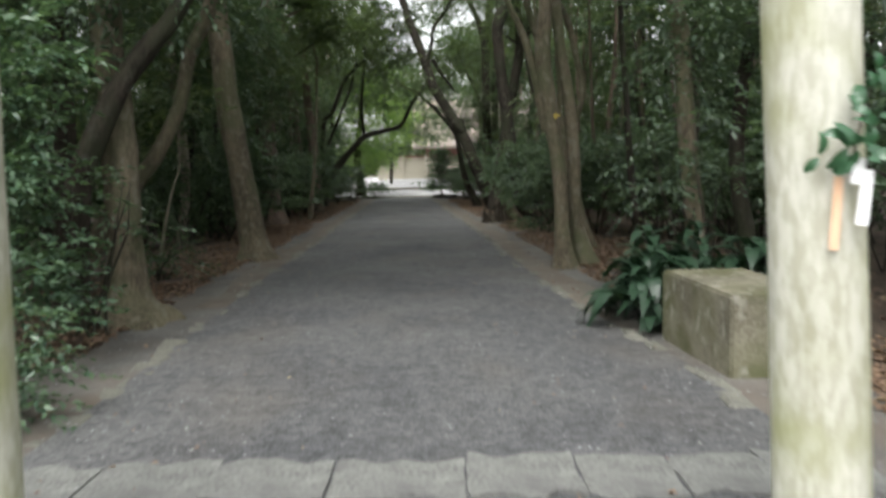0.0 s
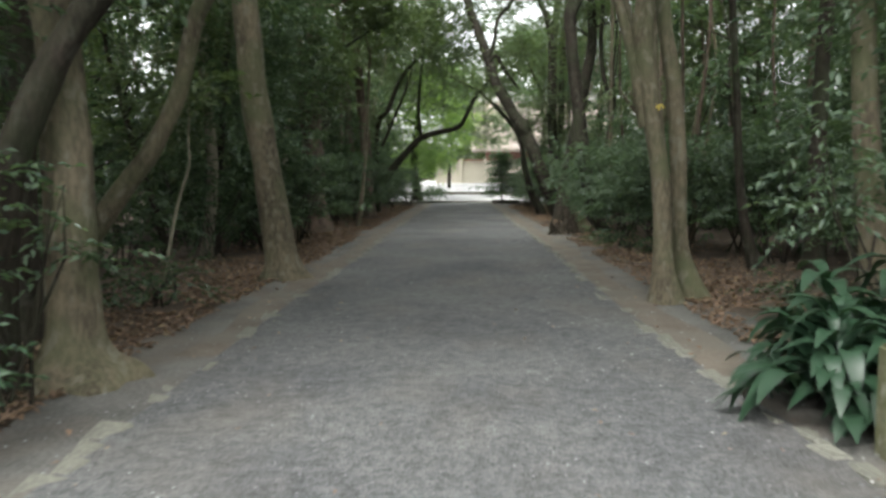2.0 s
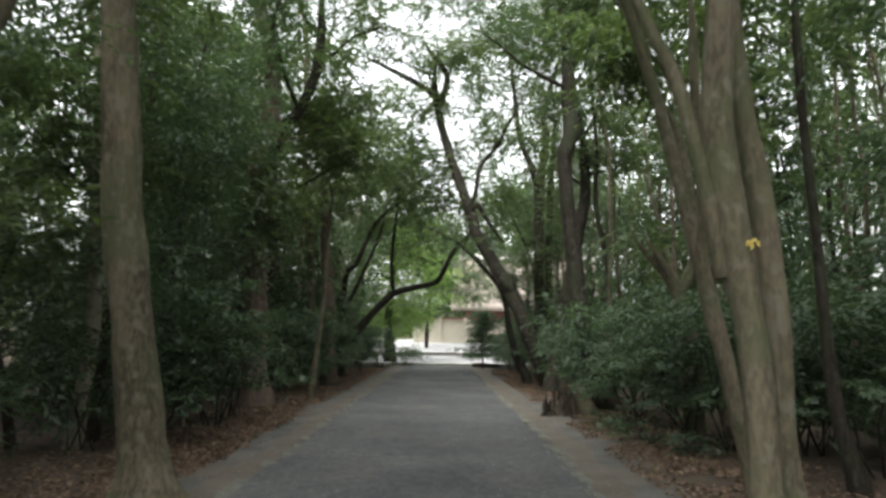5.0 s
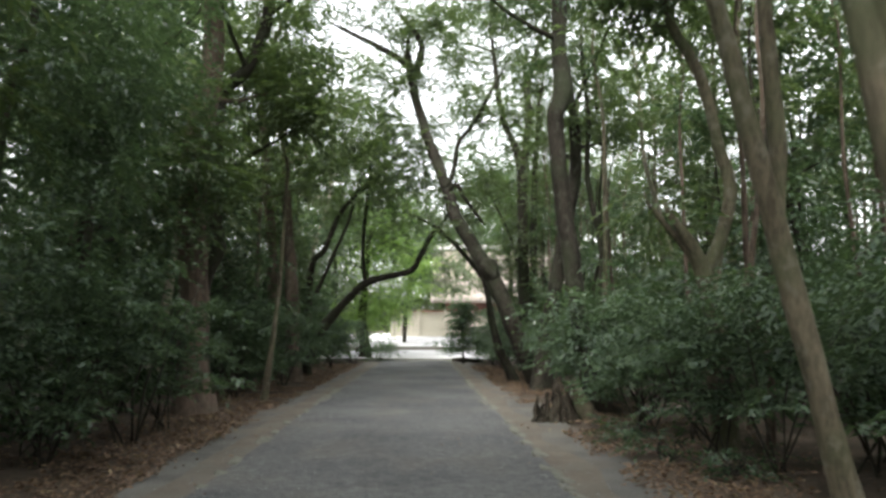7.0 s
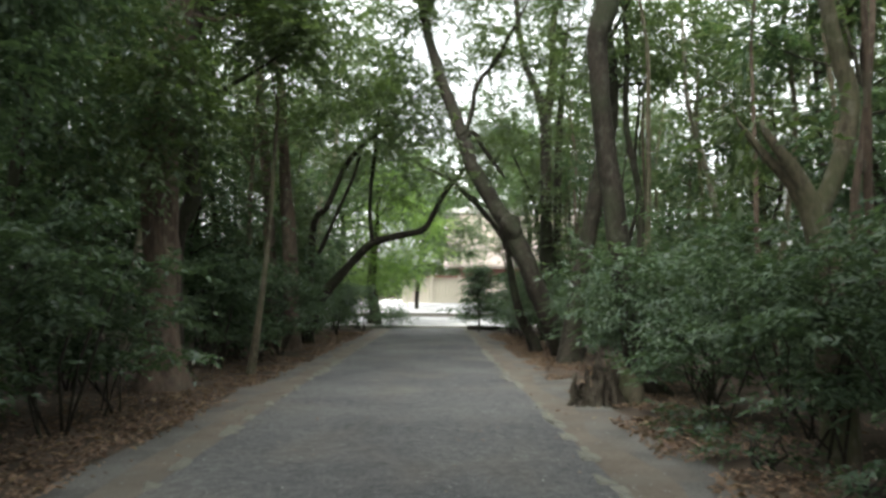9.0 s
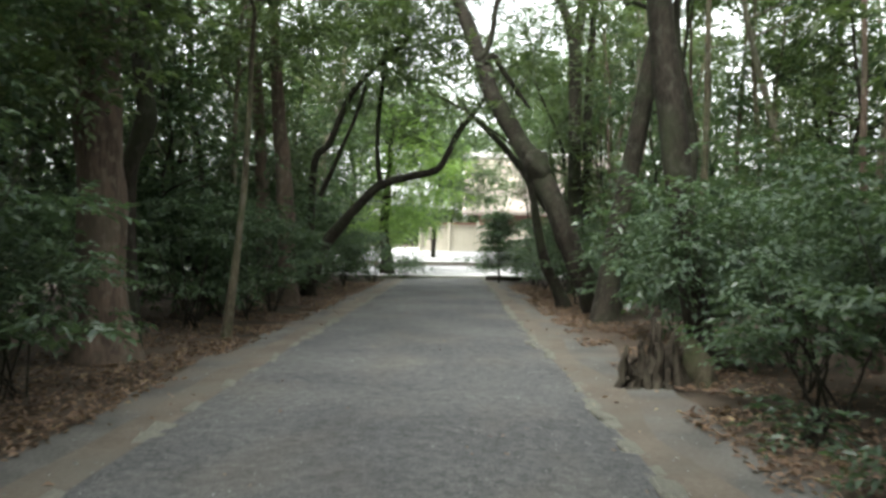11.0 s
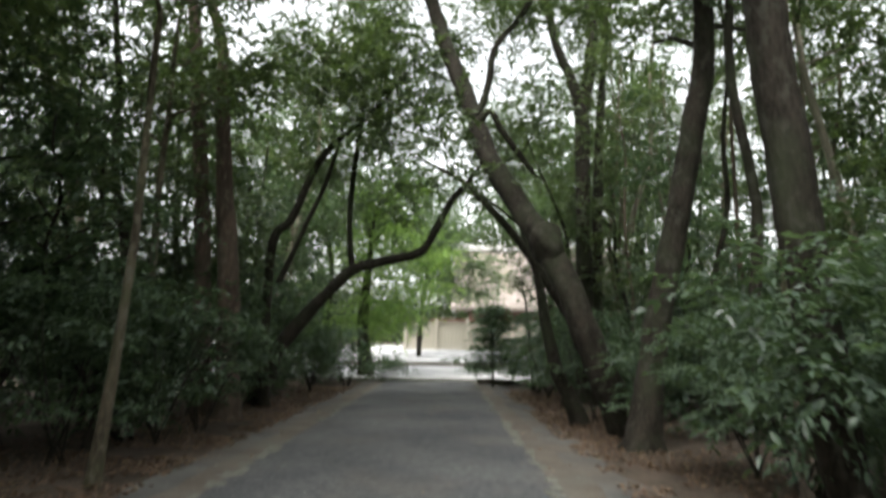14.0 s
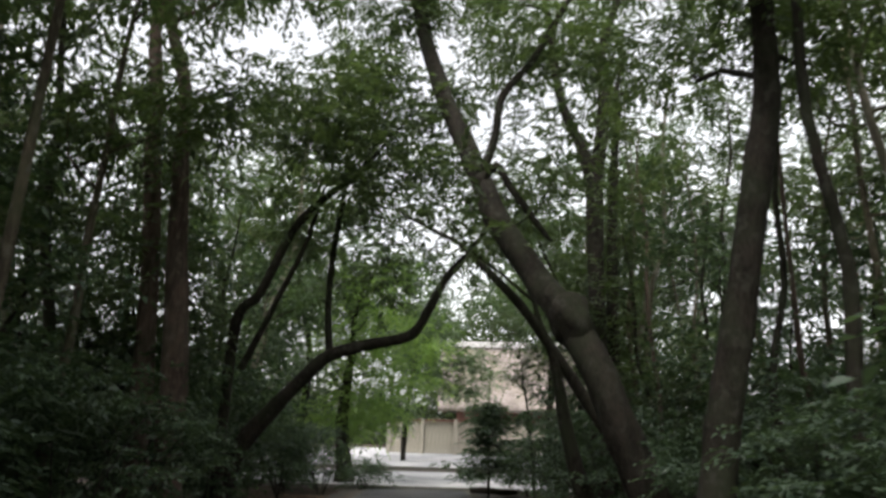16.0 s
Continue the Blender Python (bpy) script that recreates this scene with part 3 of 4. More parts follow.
# Last two clouds: out-of-view leaves added overhead to keep light off the gravel.
tree("twin_trunk_tree", "grey-brown tree of two trunks with flared roots", [C1, C2], BARK, [C_BR], height=10, crown_from=0.68, seed=6, flare=0.4, extra=cloud(4.0, 13.2, 5.2, 1.5, 1.6, 1.2, 9, 5) + cloud(-0.3, 9.0, 10.2, 3.4, 4.4, 1.0, 95, 55) + cloud(-0.4, 7.0, 9.4, 2.4, 3.6, 0.6, 76, 58), leaf=LEAF, leaf_size=0.11, twigs=26)
tree("forked_tree", "slender brown tree forking above the shrubs", [D], BARK, [D_BR], height=10, seed=7, extra=cloud(3.6, 16.2, 6.5, 1.6, 1.6, 1.0, 12, 6))
tree("forked_tree", "brown tree that forks into two curved limbs", [R], BARK, [R_L, R_R], height=2.5, seed=8, crown=0, flare=0.1, extra=cloud(3.2, 20, 7.0, 1.6, 1.6, 1.1, 14, 7))
tree("broadleaf_tree", "tall dark tree with a knot beside an old stump", [E], BARK_SHADED, flare=0.08, height=13, seed=9, spread=3, leaf=LEAF, leaf_size=0.12, extra=cloud(2.15, 24.3, 1.7, 0.6, 0.4, 0.8, 12, 8) + cloud(2.2, 25.5, 10.5, 2.0, 2.0, 1.4, 10, 9) + cloud(1.9, 24.9, 9.3, 2.1, 1.2, 0.8, 22, 109))
tree("broadleaf_tree", "tall dark brown tree behind the shrubs", [G], BARK_SHADED, height=13, seed=10, spread=3, extra=cloud(3.4, 31, 8.2, 2.0, 2.0, 1.6, 18, 10) + cloud(1.4, 30, 10.7, 1.9, 1.4, 1.4, 20, 59) + cloud(-0.5, 30, 11.9, 2.2, 1.5, 1.0, 17, 110))
LEANING = tree("leaning_tree", "big tree leaning over the path with a burl, bark darkened for shade", [F], BARK_SHADED, [F_L, F_R, F_PALE, F_LOOP, F_UP], bushy=False, height=10.5, seed=11, crown=3, crown_from=0.86, flare=0.35, extra=cloud(1.2, 34.8, 9.2, 1.6, 1.2, 1.3, 12, 11) + cloud(-2.6, 36.4, 10.6, 1.8, 1.2, 0.9, 12, 21) + cloud(-0.4, 36.0, 12.2, 2.8, 1.4, 1.4, 18, 121))


def burl(parent, x, y, z, r):
    bm = bmesh.new()
    bmesh.ops.create_icosphere(bm, subdivisions=3, radius=r)
    for v in bm.verts:
        v.co *= 1 + 0.35 * noise.noise(v.co * 4.5) + 0.15 * noise.noise(v.co * 11)
        v.co.z *= 1.25
    bmesh.ops.translate(bm, verts=bm.verts, vec=(x, y, z))
    part("burl", bm, BARK_SHADED, parent, "knobbly burl, darkened for shade", True)


# The burl's black is shade, carried by the same darkened bark.
burl(LEANING, 0.78, 32.6, 3.36, 0.31)
burl(LEANING, 0.56, 32.9, 3.66, 0.22)
tree("arching_tree", "black tree with a limb arching low over the path", [H], BARK_SHADED, [H_V], height=6.4, seed=12, crown=2, crown_from=0.8, leaf=LEAF_CANOPY, flare=0.1, extra=cloud(-3.2, 39, 6.4, 2.4, 1.6, 1.7, 26, 12) + cloud(-4.0, 40.2, 9.4, 2.8, 2.0, 2.4, 24, 112))
tree("forked_tree", "slim dark tree with two slanting stems", [J], BARK_SHADED, [J_BR], height=8.5, seed=13, crown=5, flare=0.1, extra=cloud(-3.8, 35.5, 7.4, 2.0, 2.0, 1.8, 24, 13) + cloud(-6.5, 36, 4.0, 1.3, 1.5, 1.8, 14, 24))
tree("sapling", "thin straight sapling with bare stem", [S], BARK, height=6.5, seed=14, crown=3, flare=0.1)
tree("conifer", "tall reddish-barked conifer trunk", [P1], BARK_RED, height=15, seed=15, extra=cloud(-4.6, 31.5, 7.0, 2.0, 2.4, 1.8, 18, 14))
tree("conifer", "tall reddish-barked conifer trunk", [P2], BARK_RED, height=15, seed=16, extra=cloud(-7, 33.5, 6.0, 2.0, 2.4, 2.0, 16, 15))
tree("broadleaf_tree", "thick brown tree in the shade of the wood", [I1], BARK_RED, height=13, seed=17, spread=3, flare=0.15, extra=cloud(-5.2, 23.5, 4.6, 1.2, 1.8, 1.6, 20, 16) + cloud(-4.6, 26.5, 8.5, 1.8, 2.2, 1.6, 18, 26))
tree("forked_tree", "black crooked tree with a thin side branch", [I2], BARK_SHADED, [I2_BR], height=11.5, seed=18, flare=0.1, extra=cloud(-4.3, 26.6, 7.2, 1.2, 1.5, 1.3, 14, 17))
tree("forked_tree", "tall black forked tree against the sky", [M], BARK_SHADED, [M_BR], height=14, seed=19, spread=3, extra=cloud(-0.1, 40, 12.0, 1.3, 2.0, 3.0, 18, 57) + cloud(1.2, 41, 11.5, 3.6, 2.2, 3.2, 14, 157))
tree("broadleaf_tree", "slim black tree against the sky", [M2], BARK_SHADED, height=12.5, seed=20)
tree("sapling", "thin leaning sapling near the path's end", [N], BARK_SHADED, height=6, seed=21, crown=4, flare=0.1)
tree("leaning_tree", "dark leaning stem among the shrubs", [I_L], BARK_SHADED, height=6, seed=22, crown=4, flare=0.1)
tree("sapling", "thin dark tree in leaf litter", [K1], BARK_SHADED, height=8, seed=24, crown=6, flare=0.2, leaf=LEAF, leaf_size=0.11, twigs=26)
tree("broadleaf_tree", "dark straight tree in leaf litter", [K2], BARK_SHADED, height=10, seed=25, leaf=LEAF, leaf_size=0.11, twigs=26)
tree("broadleaf_tree", "pale mossy tree behind broad-leaved plants", [K3], BARK, height=9, seed=26, extra=cloud(3.0, 9.0, 3.3, 1.0, 0.6, 0.6, 10, 19) + cloud(4.4, 9.8, 3.4, 1.2, 1.2, 1.4, 10, 29), leaf=LEAF, leaf_size=0.11, twigs=26)
tree("leaning_tree", "dark slanting tree behind broad-leaved plants", [K4], BARK_SHADED, height=8, seed=27, flare=0.1, leaf=LEAF, leaf_size=0.11, twigs=26)
tree("sapling", "pale bare sapling in leaf litter", [K5], BARK_PALE, height=2.6, seed=28, crown=0, flare=0.0)
tree("broadleaf_tree", "leafy dark evergreen hanging over the verge", [((-5.9, 18.2, 0.0, 0.09), (-5.8, 18.2, 1.5, 0.075), (-5.6, 18.1, 3.0, 0.065), (-5.5, 18.2, 4.6, 0.055))], BARK_SHADED, height=7.5, seed=30, leaf=LEAF, leaf_size=0.12, extra=cloud(-5.1, 18.0, 4.2, 1.3, 2.4, 2.2, 40, 30))
tree("broadleaf_tree", "leafy dark evergreen hanging over the verge", [((-6.3, 21.5, 0.0, 0.09), (-6.2, 21.5, 1.5, 0.075), (-6.0, 21.4, 3.2, 0.065), (-5.9, 21.5, 5.0, 0.055))], BARK_SHADED, height=8.5, seed=31, leaf=LEAF, leaf_size=0.13, extra=cloud(-5.6, 21.4, 5.2, 1.4, 2.0, 2.2, 34, 31) + cloud(-5.5, 19.9, 5.2, 1.4, 1.8, 1.2, 24, 131))
# The lighter leaf colour stands in for bright sky haze through these crowns.
for k, (x, y, h) in enumerate(((-7.5, 54, 13), (2.6, 55, 13), (5.5, 50, 12), (-10, 49, 12))):
    tree("broadleaf_tree", "tall leafy tree at the edge of the white court", [((x, y, 0.0, 0.2), (x + 0.1, y, 2.5, 0.16), (x + 0.2, y, 5.0, 0.13))], BARK_SHADED, height=h, seed=40 + k, leaf=LEAF_LIGHT, spread=3.2, leaf_size=0.24, reach=1.5,
         extra=cloud(x + (2.0 if x < -6 else -0.6), y, h * 0.68, 3.4, 2.4, 3.0, 34, 40 + k))
tree("broadleaf_tree", "light green tree before the hall's roof", [((-4.2, 66, 0.6, 0.16), (-4.1, 66, 3.0, 0.13), (-3.8, 66, 5.5, 0.1))], BARK_SHADED, height=9, seed=45, leaf=LEAF_LIGHT, leaf_size=0.22, reach=1.3, extra=cloud(-3.0, 66, 6.8, 1.9, 1.6, 2.8, 30, 45) + cloud(-0.7, 66, 6.3, 0.9, 1.0, 1.0, 9, 46) + cloud(-0.1, 66, 4.9, 1.3, 1.0, 0.9, 9, 146) + cloud(-4.8, 65, 3.4, 1.1, 1.0, 1.0, 10, 147))
tree("broadleaf_tree", "leafy evergreen near the path's far end", [((2.6, 44.5, 0.0, 0.11), (2.6, 44.5, 2.0, 0.09), (2.4, 44.4, 4.5, 0.07))], BARK_SHADED, height=8.5, seed=47, leaf_size=0.18, extra=cloud(3.0, 44.5, 5.0, 1.5, 1.5, 2.4, 26, 47))
tree("broadleaf_tree", "leafy evergreen deep in the wood", [((-9.0, 29.0, 0.0, 0.13), (-9.0, 29, 2.5, 0.11), (-8.8, 29, 5.0, 0.09))], BARK_SHADED, height=11, seed=48, leaf_size=0.18, extra=cloud(-8.8, 29.0, 6.6, 2.0, 2.2, 2.4, 30, 48))
tree("broadleaf_tree", "leafy evergreen deep in the wood", [((6.6, 26.0, 0.0, 0.13), (6.6, 26, 2.5, 0.11), (6.5, 26, 5.0, 0.09))], BARK, height=11, seed=49, leaf_size=0.18, extra=cloud(6.4, 26.0, 6.2, 1.8, 2.0, 1.8, 18, 49))
tree("sapling", "thin leafy sapling near the path's far end", [((1.35, 46.0, 0.0, 0.05), (1.25, 46.0, 1.5, 0.043), (1.1, 46.1, 3.0, 0.035))], BARK_SHADED, height=5.2, seed=60, crown=4, spread=1.1, flare=0.1, extra=cloud(1.0, 46.0, 3.6, 0.7, 0.5, 0.9, 7, 60), leaf_size=0.14, twigs=18)
MAPLE_TIPS = cloud(-3.9, 52.5, 5.0, 2.6, 1.8, 2.6, 46, 20) + cloud(-5.2, 52.3, 2.5, 2.0, 1.2, 1.0, 22, 120)
tree("maple_tree", "maple with fresh bright green leaves at the court's edge", [MT], BARK_SHADED, height=7.5, seed=23, leaf=LEAF_MAPLE, reach=1.1, twigs=22, flare=0.1, extra=MAPLE_TIPS)


# ---- generic trees and shrubs of the wood ----
def slender_tree(seed, height, r, mat, leaf, crown, spread, start, twigs=11, size=0.21, low=0):
    """low: how many leaf clumps hang about the stem under the crown."""
    g = np.random.default_rng(seed)
    pts, x, y = [], 0.0, 0.0
    lean = g.normal(size=2) * 0.06
    for k in range(8):
        z = -0.15 + (height + 0.15) * k / 7
        pts.append((x, y, z, r * (1.15 - 0.12 * k)))
        x += lean[0] * height / 7 + g.normal() * 0.13
        y += lean[1] * height / 7 + g.normal() * 0.13
    t = thing("woodland_tree", (0, 0, 0), "slender evergreen tree of the dense wood", "tree", "woodland trees")
    v, f = tube(pts, 8, 3, 0.06, 0.25, seed)
    link("trunk", mesh_from("trunk", v, f, True), mat, t)
    tubes, tips = limbs_and_tips(smooth_line(pts, 4), g, crown, start, spread, 0.4, 0.035)
    tips += cloud(0, 0, height * 0.42, spread * 0.75, spread * 0.75, height * 0.22, low, seed) if low else []
    tagged(link("branchwork", mesh_from("branchwork", *join(tubes), True), mat, t), kind="stuff")
    link("crown", sprays("crown", tips, 0.72, twigs, 6, size, seed), leaf, t)
    return t


def shrub(seed, height, width, leaf, size, clumps, name="shrub", label="dense dark evergreen shrub of the undergrowth", group="undergrowth shrubs", twigs=11, bare=0.14, flat=0.3):
    g = np.random.default_rng(seed)
    t = thing(name, (0, 0, 0), label, "shrub", group)
    tubes, tips = [], []
    for k in range(6):
        a = g.uniform(0, 2 * math.pi)
        pts = [(g.normal() * 0.14, g.normal() * 0.14, -0.1, 0.018)]
        for s in range(1, 4):
            u = s / 3
            pts.append((math.cos(a) * width * 0.38 * u + g.normal() * 0.07, math.sin(a) * width * 0.38 * u + g.normal() * 0.07, height * 0.85 * u, 0.022 * (1 - 0.27 * s)))
        tubes.append(tube(pts, 4, 1, 0.03, seed=k))
    for k in range(clumps):
        a, z = g.uniform(0, 2 * math.pi), bare + (1 - bare) * g.uniform(0, 1) ** 0.75
        q = width * 0.5 * (1.1 - 0.75 * abs(z - 0.45)) * g.uniform(0.2, 1.0) ** 0.5 * g.uniform(0.8, 1.25)
        tips.append((math.cos(a) * q, math.sin(a) * q, z * height * g.uniform(0.85, 1.1)))
    tagged(link("branchwork", mesh_from("branchwork", *join(tubes), True), BARK_SHADED, t), kind="stuff")
    link("foliage", sprays("foliage", tips, 0.5, twigs, 7, size, seed, flat), leaf, t)
    return t


SLENDER = [slender_tree(101, 10.5, 0.075, BARK, LEAF_CANOPY, 9, 1.6, 0.45), slender_tree(102, 12, 0.1, BARK_PALE, LEAF_CANOPY, 10, 1.9, 0.5),
           slender_tree(103, 9, 0.06, BARK_SHADED, LEAF, 9, 1.5, 0.35), slender_tree(104, 13, 0.12, BARK_SHADED, LEAF_CANOPY, 11, 2.2, 0.45),
           slender_tree(105, 8, 0.055, BARK, LEAF_LIGHT, 8, 1.4, 0.4)]
MIDDLE = [slender_tree(111, 6.5, 0.06, BARK_SHADED, LEAF, 11, 1.5, 0.2, 14, 0.17, 14), slender_tree(112, 7.5, 0.07, BARK_SHADED, LEAF_CANOPY, 12, 1.6, 0.25, 14, 0.17, 14),
          slender_tree(113, 5.2, 0.05, BARK_SHADED, LEAF, 10, 1.4, 0.2, 14, 0.16, 12), slender_tree(114, 6.0, 0.06, BARK, LEAF_LIGHT, 10, 1.4, 0.3, 13, 0.16, 8)]
SHRUBS = [shrub(201, 2.2, 2.0, LEAF, 0.14, 27, bare=0.2), shrub(202, 2.8, 2.2, LEAF, 0.14, 32, bare=0.2), shrub(203, 1.5, 1.8, LEAF, 0.13, 22, bare=0.2), shrub(204, 2.5, 2.0, LEAF, 0.13, 27, bare=0.22)]
TIERED = [shrub(211, 2.5, 2.35, LEAF, 0.115, 27, twigs=20, bare=0.26, flat=0.12, label="evergreen shrub with flat tiers of glossy leaves", group="tiered shrubs"),
          shrub(212, 2.2, 2.1, LEAF, 0.11, 22, twigs=20, bare=0.28, flat=0.12, label="evergreen shrub with flat tiers of glossy leaves", group="tiered shrubs")]


def scatter(kinds, count, gap, seed, allowed, shares, low, high):
    """Sets copies of the kinds about the wood, at least gap apart, where allowed(x, y, distance from the path) holds."""
    g = np.random.default_rng(seed)
    spots, used = [], set()
    for _ in range(6000):
        x, y = g.uniform(-24, 24), g.uniform(5, 54)
        near = max(left_edge(y) - x, x - right_edge(y))
        if len(spots) >= count:
            break
        if not allowed(x, y, near) or any((x - a) ** 2 + (y - b) ** 2 < gap * gap for a, b in spots):
            continue
        spots.append((x, y))
        k = int(g.choice(len(kinds), p=shares))
        s = g.uniform(low, high) * (0.8 if near < 2.6 else 1.0)
        m = Matrix.Translation((x, y, ground_height(x, y))) @ Matrix.Rotation(g.uniform(0, 6.28), 4, "Z") @ Matrix.Diagonal((s, s, s, 1))
        if k in used:
            copy_thing(kinds[k], m)
        else:
            kinds[k].matrix_basis = m
            used.add(k)


def tree_spot(x, y, near):
    if x > 0 and 14 < y < 42 and (near < 4.2 or int(x * 7 + y * 13) % 3 == 0):
        return False
    return near > 2.6 and not (0 < x < 5 and y < 9.5) and (y < 48 or abs(x + 2) > 7)


def middle_spot(x, y, near):
    if x < 0:
        return 2.2 < near < 10 and 18 < y < 47 or 3.4 < near < 9 and y > 9
    return 6 < near < 13 and 11 < y < 40


def shrub_spot(x, y, near):
    if x < 0:
        return 2.0 < near < 8 and 17 < y < 48 or 3.2 < near < 8 and y > 8
    return 3.4 < near < 9 and 17 < y < 48 or 4.0 < near < 9 and y > 9.5


POLES = [slender_tree(131, 11.5, 0.07, BARK_RED, LEAF_CANOPY, 3, 1.1, 0.75, 7), slender_tree(132, 10.5, 0.055, BARK, LEAF_CANOPY, 3, 1.0, 0.75, 7), slender_tree(133, 12.0, 0.085, BARK_SHADED, LEAF_CANOPY, 3, 1.2, 0.75, 7)]


def pole_spot(x, y, near):
    return x > 0 and 3.0 < near < 15 and 19 < y < 50


scatter(POLES, 44, 1.3, 11, pole_spot, (0.4, 0.35, 0.25), 0.8, 1.15)
scatter(SLENDER, 122, 1.85, 7, tree_spot, (0.28, 0.22, 0.15, 0.2, 0.15), 0.85, 1.2)
scatter(MIDDLE, 46, 1.8, 8, middle_spot, (0.35, 0.25, 0.3, 0.1), 0.8, 1.2)
scatter(SHRUBS, 105, 1.2, 9, shrub_spot, (0.35, 0.25, 0.25, 0.15), 0.75, 1.15)


def set_along(kinds, spots, used=()):
    """Plants at chosen spots: kind, x, y, scale. used: the kinds that already stand somewhere."""
    used = set(used)
    for i, (k, x, y, s) in enumerate(spots):
        m = Matrix.Translation((x, y, ground_height(x, y))) @ Matrix.Rotation(i * 2.4, 4, "Z") @ Matrix.Diagonal((s, s, s, 1))
        if k in used:
            copy_thing(kinds[k], m)
        else:
            kinds[k].matrix_basis = m
            used.add(k)


set_along(TIERED, ((0, 3.5, 18.4, 0.95), (1, 3.2, 19.6, 0.9), (0, 3.4, 20.9, 1.05), (1, 2.85, 21.9, 0.9), (0, 3.2, 23.2, 0.95), (1, 2.95, 26.3, 0.85), (0, 3.6, 25.1, 1.0), (1, 3.1, 27.2, 1.0), (0, 2.9, 28.4, 0.9),
                   (1, 2.2, 32.2, 0.9), (0, 2.0, 35.0, 1.0), (1, 1.7, 38.5, 0.9), (0, 1.6, 42.0, 1.1), (1, 1.5, 44.4, 1.1), (0, 2.4, 46.2, 1.5), (1, 3.6, 44.5, 1.7), (0, 1.3, 48.6, 0.8), (1, 0.7, 49.2, 0.55), (0, 4.6, 16.4, 1.0), (1, 5.0, 13.6, 1.0),
                   (0, -5.0, 18.6, 1.0), (0, -4.9, 20.4, 1.15), (1, -5.0, 22.0, 1.0), (0, -5.6, 28.2, 1.0), (0, -5.3, 30.4, 1.05), (0, -5.2, 32.2, 0.9), (1, -5.6, 35.6, 0.9), (0, -6.4, 39.8, 1.1), (0, -5.6, 42.6, 0.9)))

set_along(MIDDLE, ((2, -7.6, 30.2, 1.0), (0, -9.4, 27.0, 1.1), (1, -8.9, 33.4, 1.0), (2, -7.6, 36.2, 1.1), (0, -6.9, 40.6, 1.0), (1, -9.4, 44.0, 1.1), (0, -7.8, 47.2, 1.0), (2, -11.2, 40.0, 1.2),
                   (1, 3.9, 38.8, 0.95), (0, 5.3, 41.6, 1.1), (2, 6.9, 37.6, 1.1), (1, 5.0, 46.4, 1.0), (0, 7.6, 44.0, 1.1), (2, 9.2, 41.0, 1.2), (2, 4.5, 35.4, 0.9), (1, 6.8, 33.6, 0.95), (0, 5.4, 8.4, 0.9), (2, 4.9, 6.4, 0.9), (1, 6.8, 7.0, 1.0)), (0, 1, 2))
set_along(TIERED, ((0, -5.2, 46.4, 0.9), (1, -5.7, 48.2, 0.9), (0, 5.8, 10.6, 0.9)), (0, 1))

# ---- far woods that close the place ----
def far_woods():
    g = np.random.default_rng(31)
    tips = []
    for k in range(1300):
        a = g.uniform(0, 2 * math.pi)
        r = g.uniform(1.0, 1.3)
        x, y = math.cos(a) * 32 * r, 38 + math.sin(a) * 74 * r
        tips.append((x, y, g.uniform(0.3, 7.5) * (0.8 + 0.3 * noise.noise(Vector((x * 0.1, y * 0.1, 0))))))
    for k in range(600):
        x = g.uniform(-26, 24)
        tips.append((x, g.uniform(92, 104), g.uniform(1, 17 + 2.5 * math.sin(x * 0.5))))
    return tagged(link("far_woods", sprays("far_woods", tips, 2.4, 9, 5, 0.8, 32), LEAF_CANOPY), "distant evergreen wood all round", "woods", kind="stuff")


far_woods()


# ---- gate posts, offering, stone block ----
def gate_post(x, y, lean):
    t = thing("gate_post", (x, y, 0), "bleached round timber gate post with green stains", "gate post", "gate posts")
    v, f = tube([(x, y, -0.1, 0.168), (x - lean * 0.42, y, 0.9, 0.163), (x - lean, y, 2.0, 0.157), (x - lean * 1.6, y, 3.2, 0.152)], 32, 6, 0.012)
    link("shaft", mesh_from("shaft", v, f, True), WOOD_POST, t)
    return t


gate_post(1.365, 2.75, 0.095)
gate_post(-1.725, 2.75, -0.04)


def block():
    bm = bmesh.new()
    bmesh.ops.create_cube(bm, size=1)
    for v in bm.verts:
        far_side = v.co.y > 0
        v.co.x = (1.92 if far_side else 2.02) + (0.0 if v.co.x < 0 else 0.72)
        v.co.y = 6.86 if far_side else 5.47
        v.co.z = (0.6 + 0.02 * far_side) if v.co.z > 0 else -0.05
    bmesh.ops.bevel(bm, geom=bm.edges[:], offset=0.018, segments=2, affect="EDGES")
    t = part("stone_block", bm, CONCRETE)
    return tagged(t, "weathered square concrete block with mossy top beside the path", "block")


block()


def spin(x, y, z, a=0.0, tilt=0.0, s=1.0):
    return Matrix.Translation((x, y, z)) @ Matrix.Rotation(a, 4, "Z") @ Matrix.Rotation(tilt, 4, "X") @ Matrix.Scale(s, 4)


# ---- offering tied to the gate post ----
def blade(name, length, width, droop, segments=5, fold=0.15):
    """A pointed leaf blade along +y, arching down, with a fold along its middle."""
    verts, faces = [], []
    for k in range(segments + 1):
        u = k / segments
        w = width * 0.5 * (math.sin(math.pi * min(1, 0.08 + u * 0.92)) ** 0.8 + 0.04)
        y, z = length * u * (1 - 0.25 * droop * u), length * (0.35 * u * (1 - u) * 1.5 - droop * u * u * 0.6)
        verts += [(-w, y, z + w * fold * 2), (0, y, z), (w, y, z + w * fold * 2)]
    for k in range(segments):
        a = k * 3
        faces += [(a, a + 1, a + 4, a + 3), (a + 1, a + 2, a + 5, a + 4)]
    return mesh_from(name, verts, faces, True)


